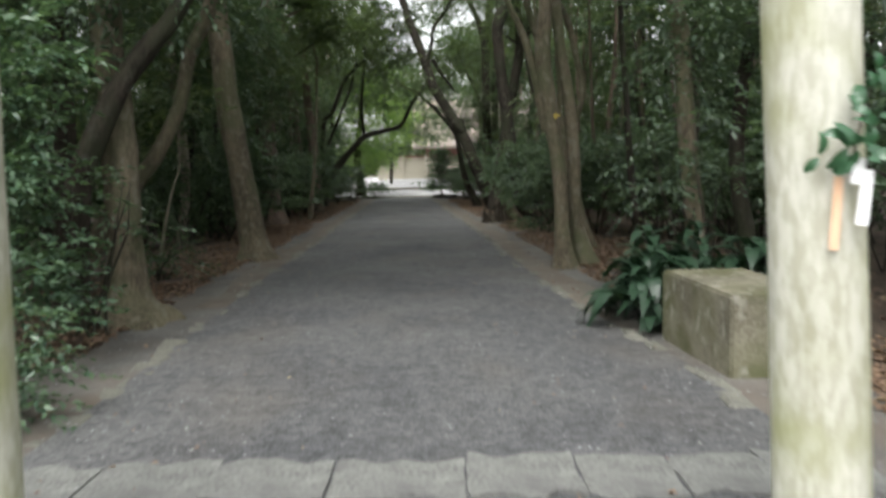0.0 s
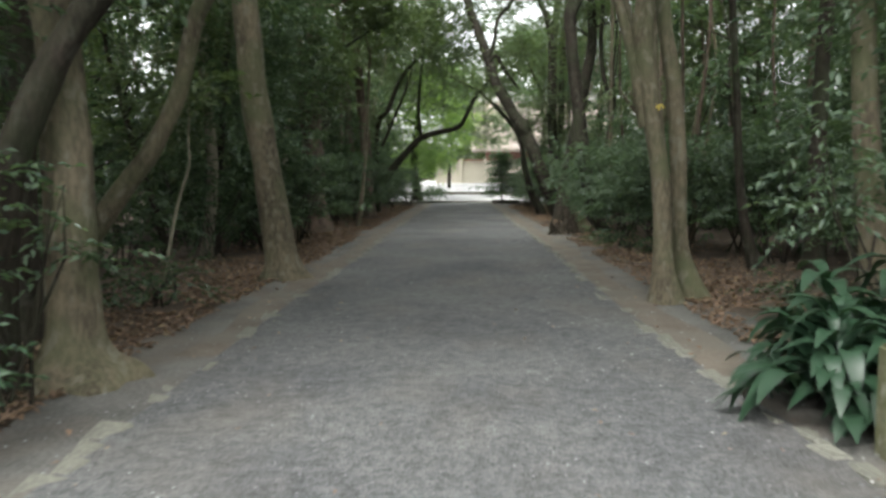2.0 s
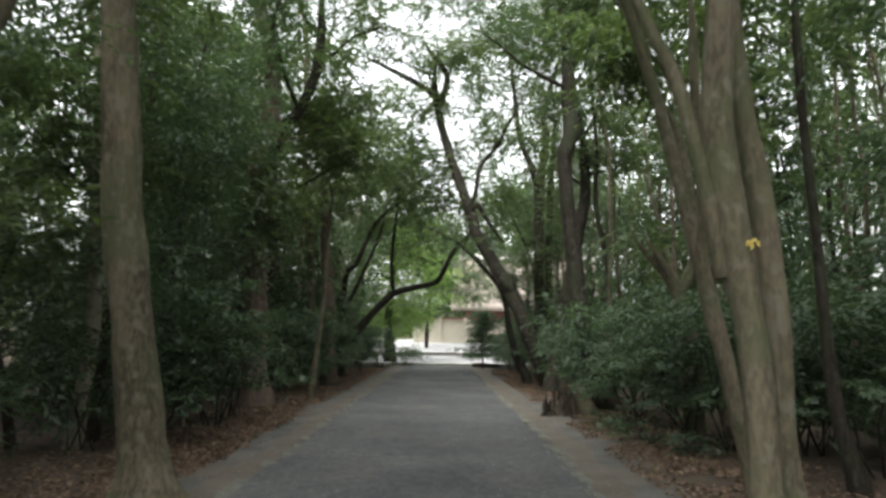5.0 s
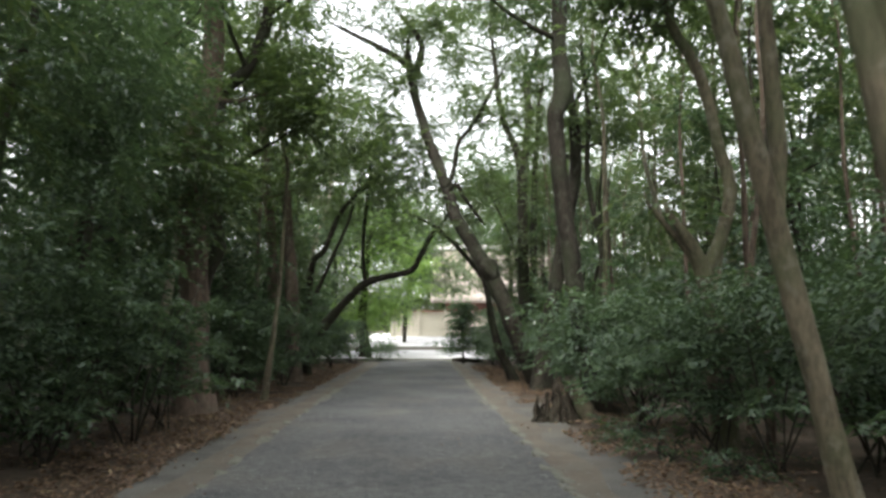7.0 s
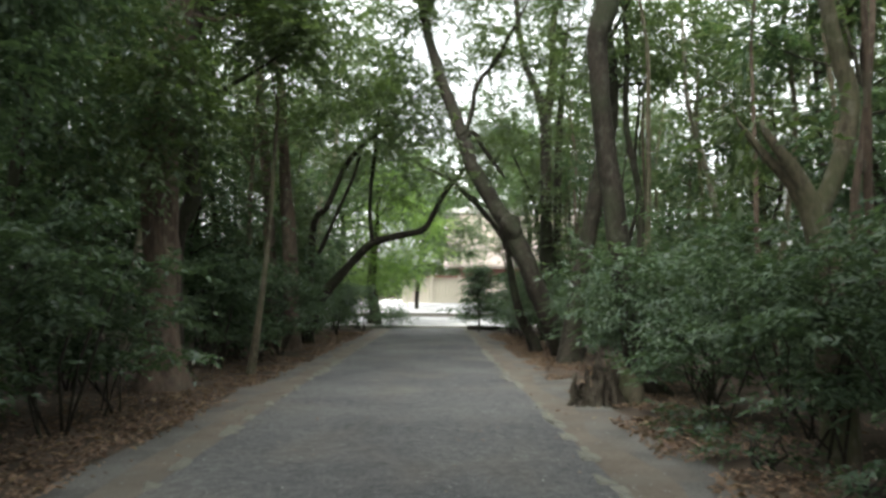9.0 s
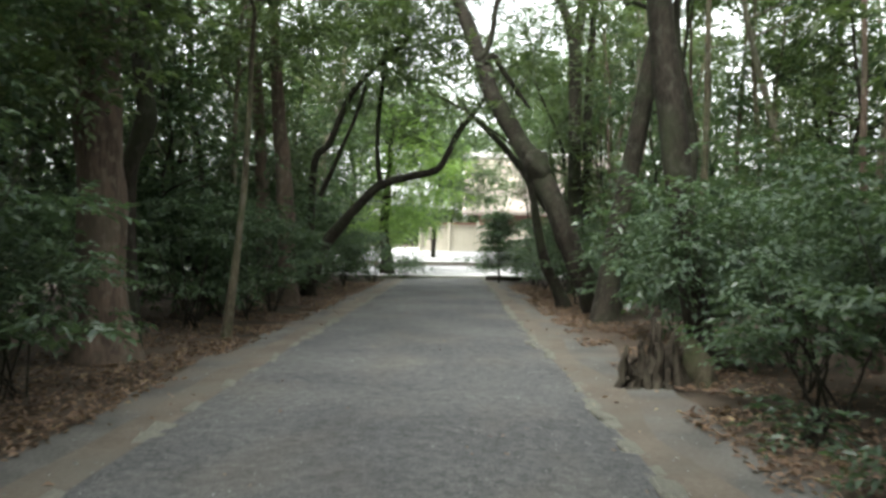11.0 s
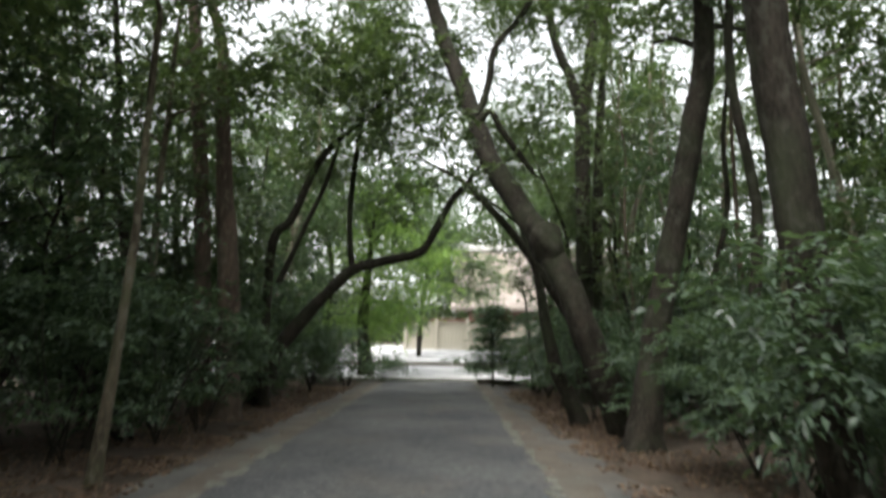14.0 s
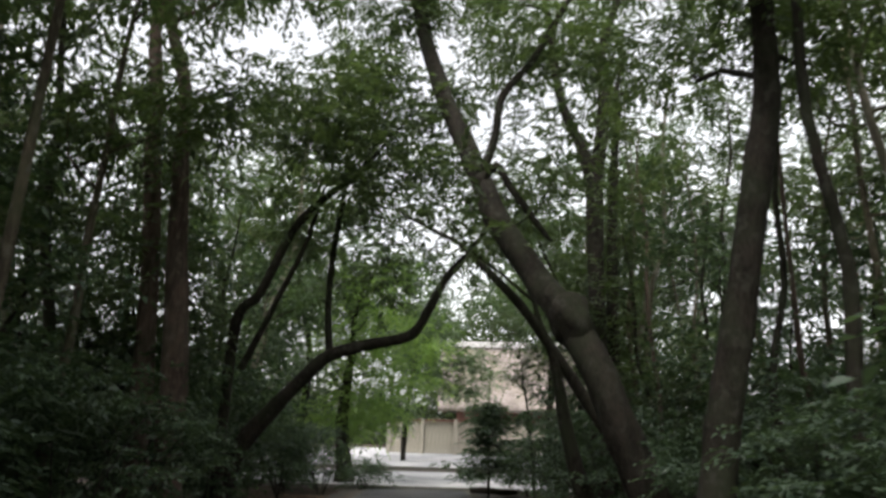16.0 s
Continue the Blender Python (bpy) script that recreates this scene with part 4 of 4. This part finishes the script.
def offering():
    """Sized and hung to suit the slim gate post."""
    fit_post = Matrix.Translation((0, 0, 1.5)) @ Matrix.Scale(0.833, 4) @ Matrix.Translation((0, 0, -1.5))
    t = thing("evergreen_sprig", (1.66, 3.08, 1.6), "glossy evergreen sprig tied to the gate post", "sprig")
    v, f = tube([(1.60, 3.09, 1.46, 0.006), (1.62, 3.08, 1.62, 0.005), (1.66, 3.07, 1.8, 0.004), (1.70, 3.05, 1.97, 0.003)], 6, 3, 0.02)
    link("stem", mesh_from("stem", v, f, True), BARK_SHADED, t)
    g = np.random.default_rng(5)
    leaf = blade("leaf", 0.095, 0.045, 0.35)
    leaf.materials.append(LEAF_GATE)
    for k in range(30):
        u = g.uniform(0, 1)
        ob = link("leaf", leaf, None, t)
        low = g.uniform() < 0.4
        x, z = (1.44 + 0.2 * u, 1.5 + 0.12 * g.uniform()) if low else (1.62 + 0.06 * u + g.normal() * 0.03, 1.52 + 0.42 * u)
        a = g.uniform(-2.6, 0.4) if low else g.uniform(-1.2, 1.9)
        face = Matrix.Rotation(a, 4, "Y") @ Matrix.Rotation(radians(90) + g.normal() * 0.4, 4, "X") @ Matrix.Rotation(g.normal() * 0.4, 4, "Y")
        ob.matrix_basis = Matrix.Translation((x, 3.05 - g.uniform(0, 0.05) + max(0, x - 1.66) * 0.5, z)) @ face @ Matrix.Scale(g.uniform(0.8, 1.2), 4)
    bm = bmesh.new()
    for x, z, w, h, y in ((1.615, 1.475, 0.05, 0.1, 3.062), (1.645, 1.42, 0.045, 0.12, 3.055), (1.632, 1.33, 0.045, 0.13, 3.048)):
        made = bmesh.ops.create_cube(bm, size=1)["verts"]
        bmesh.ops.transform(bm, matrix=Matrix.Translation((x, y, z)) @ Matrix.Rotation(radians(6), 4, "Y") @ Matrix.Diagonal((w, 0.003, h, 1)), verts=made)
    paper = tagged(part("paper_streamer", bm, PAPER), "white folded paper streamer hung on the sprig", "streamer")
    bm = bmesh.new()
    bmesh.ops.create_cube(bm, size=1)
    bmesh.ops.scale(bm, vec=(0.036, 0.008, 0.29), verts=bm.verts)
    bmesh.ops.bevel(bm, geom=bm.edges[:], offset=0.002, segments=1, affect="EDGES")
    tag = part("wooden_tag", bm, TAG_WOOD)
    tag.matrix_basis = Matrix.Translation((1.545, 3.085, 1.31)) @ Matrix.Rotation(radians(3), 4, "Y")
    tagged(tag, "narrow fresh cedar tag hung on the gate post", "tag")
    for ob in (t, paper, tag):
        ob.matrix_basis = fit_post @ ob.matrix_basis


offering()


# ---- broad-leaved plants behind the block ----
def strap_plants():
    g = np.random.default_rng(12)
    blades = [blade("leaf", l, w, d, 6) for l, w, d in ((0.38, 0.125, 0.7), (0.42, 0.135, 0.9), (0.34, 0.12, 1.1), (0.45, 0.125, 0.55), (0.36, 0.13, 1.3))]
    for b in blades:
        b.materials.append(LEAF_BROAD)
    for k, (cx, cy) in enumerate(((1.95, 7.45), (2.4, 7.35), (2.95, 7.5), (2.15, 8.1), (2.7, 8.25), (3.4, 7.9))):
        t = thing("strap_leaf_plant", (cx, cy, 0), "clump of broad glossy dark green strap leaves", "plant", "broad-leaved plants")
        for n in range(120):
            ob = link("leaf", blades[int(g.integers(0, 5))], None, t)
            a, q = g.uniform(0, 2 * math.pi), g.uniform(0, 0.4)
            z = 0.05 + (0.75 if cy > 7.4 else 0.5) * (1 - q / 0.46) * g.uniform(0.3, 1.1)
            ob.matrix_basis = spin(cx - math.sin(a) * q, cy + math.cos(a) * q, z, a + g.normal() * 0.3, g.uniform(-0.1, 0.75), g.uniform(0.7, 1.1))


strap_plants()


# ---- shrubs close to the gate, small growth at the path's far end ----
def place(ob, x, y, s=1.0, a=0.0):
    ob.matrix_basis = spin(x, y, max(ground_height(x, y), 0.0), a, 0.0, s)
    return ob


NEAR_LABEL = "glossy evergreen shrub close beside the gate"
place(shrub(301, 2.9, 1.7, LEAF_NEAR, 0.1, 60, label=NEAR_LABEL, group="shrubs by the gate", twigs=16), -3.75, 6.0)
place(shrub(302, 0.75, 0.8, LEAF_NEAR, 0.075, 22, label=NEAR_LABEL, group="shrubs by the gate", twigs=14), -2.95, 4.75)
place(shrub(303, 2.7, 1.9, LEAF, 0.085, 44, label=NEAR_LABEL, group="shrubs by the gate", twigs=14), -4.9, 7.4)
place(shrub(304, 2.1, 1.4, LEAF, 0.09, 10, bare=0.68, label="loose evergreen shrub behind broad-leaved plants", group="shrubs by the gate", twigs=12), 2.8, 8.75)
place(shrub(305, 0.95, 1.7, LEAF, 0.1, 34, label="low shrub at the path's far end", group="shrubs at the far end"), -4.15, 49.0)


place(shrub(306, 0.55, 1.0, LEAF, 0.09, 12, label="low leafy seedling in leaf litter", group="seedlings", twigs=9), -4.25, 11.6)
for k, (x, y, h) in enumerate(((2.55, 19.5, 0.35), (2.9, 18.1, 0.3), (2.35, 21.0, 0.32), (3.4, 12.2, 0.35))):
    place(shrub(310 + k, h, 0.5, LEAF, 0.09, 7, label="low leafy seedling in leaf litter", group="seedlings", twigs=7), x, y, 1.0, k)

place(shrub(321, 1.75, 1.0, LEAF, 0.1, 7, label="thin leafy seedling growing beside a flared trunk", group="seedlings", twigs=8, bare=0.55, flat=0.2), -3.4, 7.6)


def yellow_leaf(x, y, z, seed):
    g = np.random.default_rng(seed)
    base = np.array([x, y, z]) + g.normal(size=(5, 3)) * 0.025
    way = g.normal(size=(5, 3)) * (0.6, 0.3, 0.3) - np.array([0, 0.2, 0.8])
    tagged(link("yellow_leaves", leaf_mesh("yellow_leaves", base, way, np.tile((0.0, -1.0, 0.2), (5, 1)), np.full(5, 0.06), np.full(5, 0.03)), LEAF_YELLOW), "yellowed leaves on a twig of the twin trunk", "leaves", kind="stuff")


yellow_leaf(1.76, 11.93, 2.34, 1)


def young_conifer(x, y, height):
    t = thing("young_conifer", (x, y, 0), "young conifer with flat tiers beside the court", "tree")
    v, f = tube([(x, y, -0.1, 0.05), (x, y, height * 0.5, 0.035), (x, y, height, 0.01)], 8, 3, 0.03)
    link("trunk", mesh_from("trunk", v, f, True), BARK_SHADED, t)
    g = np.random.default_rng(77)
    tips = []
    for tier in range(7):
        z = height * (0.25 + 0.75 * tier / 7)
        for k in range(5):
            a, q = k * 1.256 + tier + g.normal() * 0.35, (1.5 - 0.17 * tier) * g.uniform(0.4, 1)
            tips += [(x + math.cos(a) * q * s, y + math.sin(a) * q * s, z - 0.1 * q * s) for s in (0.35, 0.7, 1.0)]
    link("foliage", sprays("foliage", tips, 0.5, 13, 7, 0.12, 78, flat=0.14), LEAF, t)


young_conifer(0.0, 47, 3.1)


# ---- old stump ----
def stump():
    """A hollow rotted stump: rings of split, uneven shards about dark hollows, with one sound mossy flank."""
    t = thing("tree_stump", (1.6, 23.5, 0), "rotting dark hollow tree stump with jagged top", "stump")
    g = np.random.default_rng(64)
    for name, cx, cy, r, h, n in (("hollow_shell", 1.36, 23.42, 0.15, 0.5, 9), ("hollow_shell", 1.72, 23.55, 0.21, 0.72, 12)):
        bm = bmesh.new()
        for k in range(n):
            w = 2 * math.pi * (k + g.uniform(-0.3, 0.3)) / n
            gap = 0.45 if -2.2 < math.atan2(math.sin(w), math.cos(w)) < -1.1 else 1.0
            height, wide, thick = h * g.uniform(0.55, 1.1) * gap, 2.6 * r / n * g.uniform(1.6, 2.6), r * g.uniform(0.25, 0.45)
            foot = Vector((cx + math.cos(w) * r * g.uniform(1.15, 1.5), cy + math.sin(w) * r * 1.3, -0.06))
            head = Vector((cx + math.cos(w) * r * g.uniform(0.6, 1.0), cy + math.sin(w) * r * 0.85, height))
            across, out = Vector((-math.sin(w), math.cos(w), 0)), Vector((math.cos(w), math.sin(w), 0))
            rings = []
            for i in range(7):
                u = i / 6
                c = foot.lerp(head, u) - out * 0.3 * r * math.sin(math.pi * u) + Vector(g.normal(size=3) * 0.014)
                p, q = wide * (1.4 - 0.75 * u) / 2, thick * (1.3 - 0.7 * u) / 2
                rings.append([bm.verts.new(c + across * x * p + out * y * q + Vector(g.normal(size=3) * 0.01)) for x, y in ((-1, -1), (-0.9, 0.6), (-0.2, 1.1), (0.5, 0.9), (1, 0.1), (0.8, -1))])
            for lo, hi in zip(rings, rings[1:]):
                for q in range(6):
                    bm.faces.new((lo[q], lo[(q + 1) % 6], hi[(q + 1) % 6], hi[q]))
            bm.faces.new(rings[-1])
        part(name, bm, STUMP_WOOD, t, smooth=True)
    v, f = tube([(2.16, 23.74, -0.08, 0.24), (2.1, 23.78, 0.1, 0.19), (2.02, 23.84, 0.3, 0.14), (1.97, 23.9, 0.46, 0.1), (1.95, 23.92, 0.54, 0.04)], 18, 5, 0.45, 0.3, 5)
    link("root_flank", mesh_from("root_flank", v, f, True), STUMP_FLANK, t, "paler mossy root flank")
    return t


stump()


def fallen_log():
    v, f = tube([(-0.55, 49.1, 0.1, 0.1), (-0.1, 49.0, 0.11, 0.12), (0.5, 48.8, 0.1, 0.11), (1.0, 48.75, 0.12, 0.08)], 10, 4, 0.12, seed=3)
    f.append(tuple(reversed(range(10))))
    tagged(link("fallen_log", mesh_from("fallen_log", v, f, True), BARK_SHADED), "short dark fallen log at the court's edge", "log")


fallen_log()


# ---- court edges, fence and hall beyond the path ----
def squared_stone(name, lx, ly, lz, seed, rough=0.02, bevel=0.015):
    bm = bmesh.new()
    bmesh.ops.create_cube(bm, size=1)
    g = np.random.default_rng(seed)
    for v in bm.verts:
        v.co = Vector((v.co.x * lx, v.co.y * ly, v.co.z * lz)) + Vector(g.normal(size=3) * rough)
    bmesh.ops.bevel(bm, geom=bm.edges[:], offset=bevel, segments=1, affect="EDGES")
    me = bpy.data.meshes.new(name)
    bm.to_mesh(me)
    bm.free()
    me.materials.append(KERB)
    return me


def court_edge(y, z, height, name):
    t = tagged(new(name), "low dark stone edging of the white court", "edging", kind="structure")
    t.location = (0, y, 0)
    stones = [squared_stone("edge_stone", 0.98, 0.3, height, 40 + k, 0.012) for k in range(4)]
    for k in range(32):
        ob = link("edge_stone", stones[k % 4], None, t)
        ob.matrix_basis = Matrix.Translation((-17 + k, y, z))


court_edge(50.0, 0.03, 0.2, "court_step_lower")
court_edge(62.0, 0.33, 0.3, "court_step_upper")


def fence():
    t = thing("board_fence", (-2, 72, 1), "tall fence of pale vertical boards", "fence")
    bm = bmesh.new()
    bmesh.ops.create_cube(bm, size=1)
    bmesh.ops.scale(bm, vec=(0.235, 0.04, 1.95), verts=bm.verts)
    bmesh.ops.bevel(bm, geom=bm.edges[:], offset=0.006, segments=1, affect="EDGES")
    me = bpy.data.meshes.new("board")
    bm.to_mesh(me)
    bm.free()
    me.materials.append(WOOD_FENCE)
    for k in range(60):
        ob = link("board", me, None, t)
        ob.matrix_basis = Matrix.Translation((-5.5 + k * 0.245, 72 + 0.012 * (k % 3), 2.02))
    for k in range(8):
        bm = bmesh.new()
        bmesh.ops.create_cube(bm, size=1)
        bmesh.ops.scale(bm, vec=(0.2, 0.2, 2.2), verts=bm.verts)
        bmesh.ops.bevel(bm, geom=bm.edges[:], offset=0.015, segments=1, affect="EDGES")
        part("post", bm, WOOD_FENCE, t).matrix_basis = Matrix.Translation((-5.6 + k * 2.1, 71.85, 2.05))
    bm = bmesh.new()
    bmesh.ops.create_cube(bm, size=1)
    bmesh.ops.scale(bm, vec=(15, 0.16, 0.12), verts=bm.verts)
    part("rail", bm, TIMBER_DARK, t).matrix_basis = Matrix.Translation((1.9, 71.9, 3.06))


fence()


def hall():
    t = thing("hall", (4, 85, 1.3), "timber hall with a weathered bark roof and pale ridge", "building")
    bm = bmesh.new()
    bmesh.ops.create_cube(bm, size=1)
    for v in bm.verts:
        v.co = Vector((4.2 + v.co.x * 11.5, 86 + v.co.y * 5, 3.1 + v.co.z * 3.8))
    part("wall", bm, TIMBER_DARK, t)
    rows = 10
    for side in (-1, 1):
        verts, faces = [], []
        for i in range(rows + 1):
            u = i / rows
            for k in range(25):
                x = -2.9 + 14.2 * k / 24
                verts.append((x, 86 + side * (6.0 * (1 - u) ** 0.9), 4.3 + 5.2 * u - 0.7 * math.sin(math.pi * u) + 0.03 * noise.noise(Vector((x, u * 9, 0)))))
        for i in range(rows):
            for k in range(24):
                a = i * 25 + k
                faces.append((a, a + 1, a + 26, a + 25))
        ob = link("roof_slope", mesh_from("roof_slope", verts, faces, True), THATCH, t)
        ob.modifiers.new("thickness", "SOLIDIFY").thickness = 0.35
    bm = bmesh.new()
    bmesh.ops.create_cube(bm, size=1)
    bmesh.ops.scale(bm, vec=(14.6, 0.9, 0.5), verts=bm.verts)
    bmesh.ops.bevel(bm, geom=bm.edges[:], offset=0.06, segments=2, affect="EDGES")
    ridge = part("ridge", bm, RIDGE, ob, "pale ridge boards")
    ridge.matrix_parent_inverse = Matrix.Identity(4)
    ridge.matrix_basis = Matrix.Translation((4.2, 86, 9.6))


hall()


# ---- stones along the path ----
def worn_slab(lx, ly, seed):
    """A slab with an uneven outline and a gently dished top."""
    bm = bmesh.new()
    bmesh.ops.create_grid(bm, x_segments=8, y_segments=6, size=0.5)
    for v in bm.verts:
        x, y = v.co.x * lx, v.co.y * ly
        rim = max(abs(v.co.x), abs(v.co.y)) > 0.49
        n = noise.noise(Vector((x * 5 + seed * 3, y * 5, 1)))
        v.co = Vector((x + rim * 0.02 * n, y + rim * 0.11 * noise.noise(Vector((x * 7, y * 6, seed))), 0.011 * n - 0.006 * rim))
    low = bmesh.ops.extrude_edge_only(bm, edges=[e for e in bm.edges if e.is_boundary])["geom"]
    for v in low:
        if isinstance(v, bmesh.types.BMVert):
            v.co.z -= 0.1
    me = bpy.data.meshes.new("slab")
    bm.to_mesh(me)
    bm.free()
    me.materials.append(SLAB)
    return me


def threshold():
    t = tagged(new("threshold"), "row of pale worn stone slabs across the path", "threshold", kind="structure")
    t.location = (0, 3.7, 0)
    for k, (x0, x1) in enumerate(((-2.3, -1.76), (-1.74, -1.16), (-1.145, -0.57), (-0.555, 0.085), (0.1, 0.63), (0.645, 1.09), (1.105, 1.56), (1.575, 2.05))):
        ob = link("slab", worn_slab(x1 - x0, 0.5, k), None, t)
        mid = (x0 + x1) / 2
        ob.matrix_basis = Matrix.Translation((mid, 3.66 + 0.02 * math.sin(k * 2.1), 0.045 + 0.022 * (1 - ((mid + 0.15) / 2.1) ** 2) - 0.006 + 0.009 * math.sin(k * 3.7)))


threshold()


def kerbs(name, edge, side, seed):
    t = tagged(new(name), "row of uneven worn stones edging the gravel path", "kerb", kind="structure")
    t.location = (edge(20), 20, 0)
    g = np.random.default_rng(seed)
    stones = [squared_stone("kerb_stone", l, w, 0.14, seed + k, 0.022, 0.025) for k, (l, w) in enumerate(((0.26, 0.18), (0.34, 0.15), (0.42, 0.19), (0.3, 0.21), (0.46, 0.17), (0.22, 0.16)))]
    y = 3.95
    while y < 49:
        k = int(g.integers(0, 6))
        length = (0.26, 0.34, 0.42, 0.3, 0.46, 0.22)[k]
        slope = (edge(y + 0.5) - edge(y)) / 0.5
        ob = link("kerb_stone", stones[k], None, t)
        mid = y + length / 2
        ob.matrix_basis = spin(edge(mid) + g.normal() * 0.025, mid, -0.04 - 0.006 * (side < 0) + g.uniform(-0.022, 0.008), math.pi / 2 - math.atan(slope) + g.normal() * 0.06, g.normal() * 0.04)
        y += length + g.uniform(0.01, 0.06) + (g.uniform(0.2, 0.9) if g.uniform() < (0.22 if side < 0 else 0.08) else 0)


kerbs("kerb_left", left_edge, -1, 500)
kerbs("kerb_right", right_edge, 1, 600)


# ---- fallen leaves and loose pebbles ----
def litter():
    g = np.random.default_rng(91)
    n = 42000
    y = 3.2 + 42 * g.uniform(0, 1, n) ** 1.5
    side = np.where(g.uniform(size=n) < 0.5, -1, 1)
    off = 0.72 + np.abs(g.normal(size=n)) * 1.3
    thin = g.uniform(size=n) < 0.01
    off = np.where(thin, g.uniform(-1.6, 1.0, n), off)
    keep, base = [], []
    for i in range(n):
        x = left_edge(y[i]) - off[i] if side[i] < 0 else right_edge(y[i]) + off[i]
        clump = noise.noise(Vector((x * 0.9, y[i] * 0.9, 4)))
        if not thin[i] and clump < -0.28 + 0.15 * (off[i] < 0.9):
            continue
        if 1.95 < x < 2.85 and 5.3 < y[i] < 7.0:
            continue
        inside = left_edge(y[i]) < x < right_edge(y[i])
        base.append((x, y[i], (0.052 if inside else max(ground_height(x, y[i]) + 0.026, 0.024)) + g.uniform(0, 0.012)))
    base = np.array(base)
    m = len(base)
    way = g.normal(size=(m, 3)) * (1, 1, 0.18)
    up = np.array([0, 0, 1.0]) + g.normal(size=(m, 3)) * 0.25
    on_path = np.array([left_edge(q[1]) < q[0] < right_edge(q[1]) for q in base])
    length = g.uniform(0.05, 0.105, m) * np.where(on_path, 0.5, 1.0)
    tagged(link("leaf_litter", leaf_mesh("leaf_litter", base, way, up, length, length * 0.5), LITTER), "scattered dry brown fallen leaves", "fallen leaves", kind="stuff")


litter()


def pebbles():
    g = np.random.default_rng(92)
    verts, faces = [], []
    for k in range(2600):
        y = 2.6 + 26 * g.uniform() ** 1.6
        x = g.uniform(left_edge(y) - 0.6, right_edge(y) + 0.6)
        r = g.uniform(0.005, 0.011)
        z = 0.03 + 0.012 * (left_edge(y) < x < right_edge(y))
        a = len(verts)
        for dx, dy, dz in ((1.3, 0, 0), (0, 1, 0), (-1.1, 0.2, 0), (0, -1, 0), (0.1, 0.1, 0.8)):
            verts.append((x + dx * r, y + dy * r, z + dz * r - 0.004))
        faces += [(a, a + 1, a + 4), (a + 1, a + 2, a + 4), (a + 2, a + 3, a + 4), (a + 3, a, a + 4)]
    tagged(link("pebbles", mesh_from("pebbles", verts, faces), PEBBLE), "loose small stones on the gravel", "pebbles", kind="stuff")


pebbles()
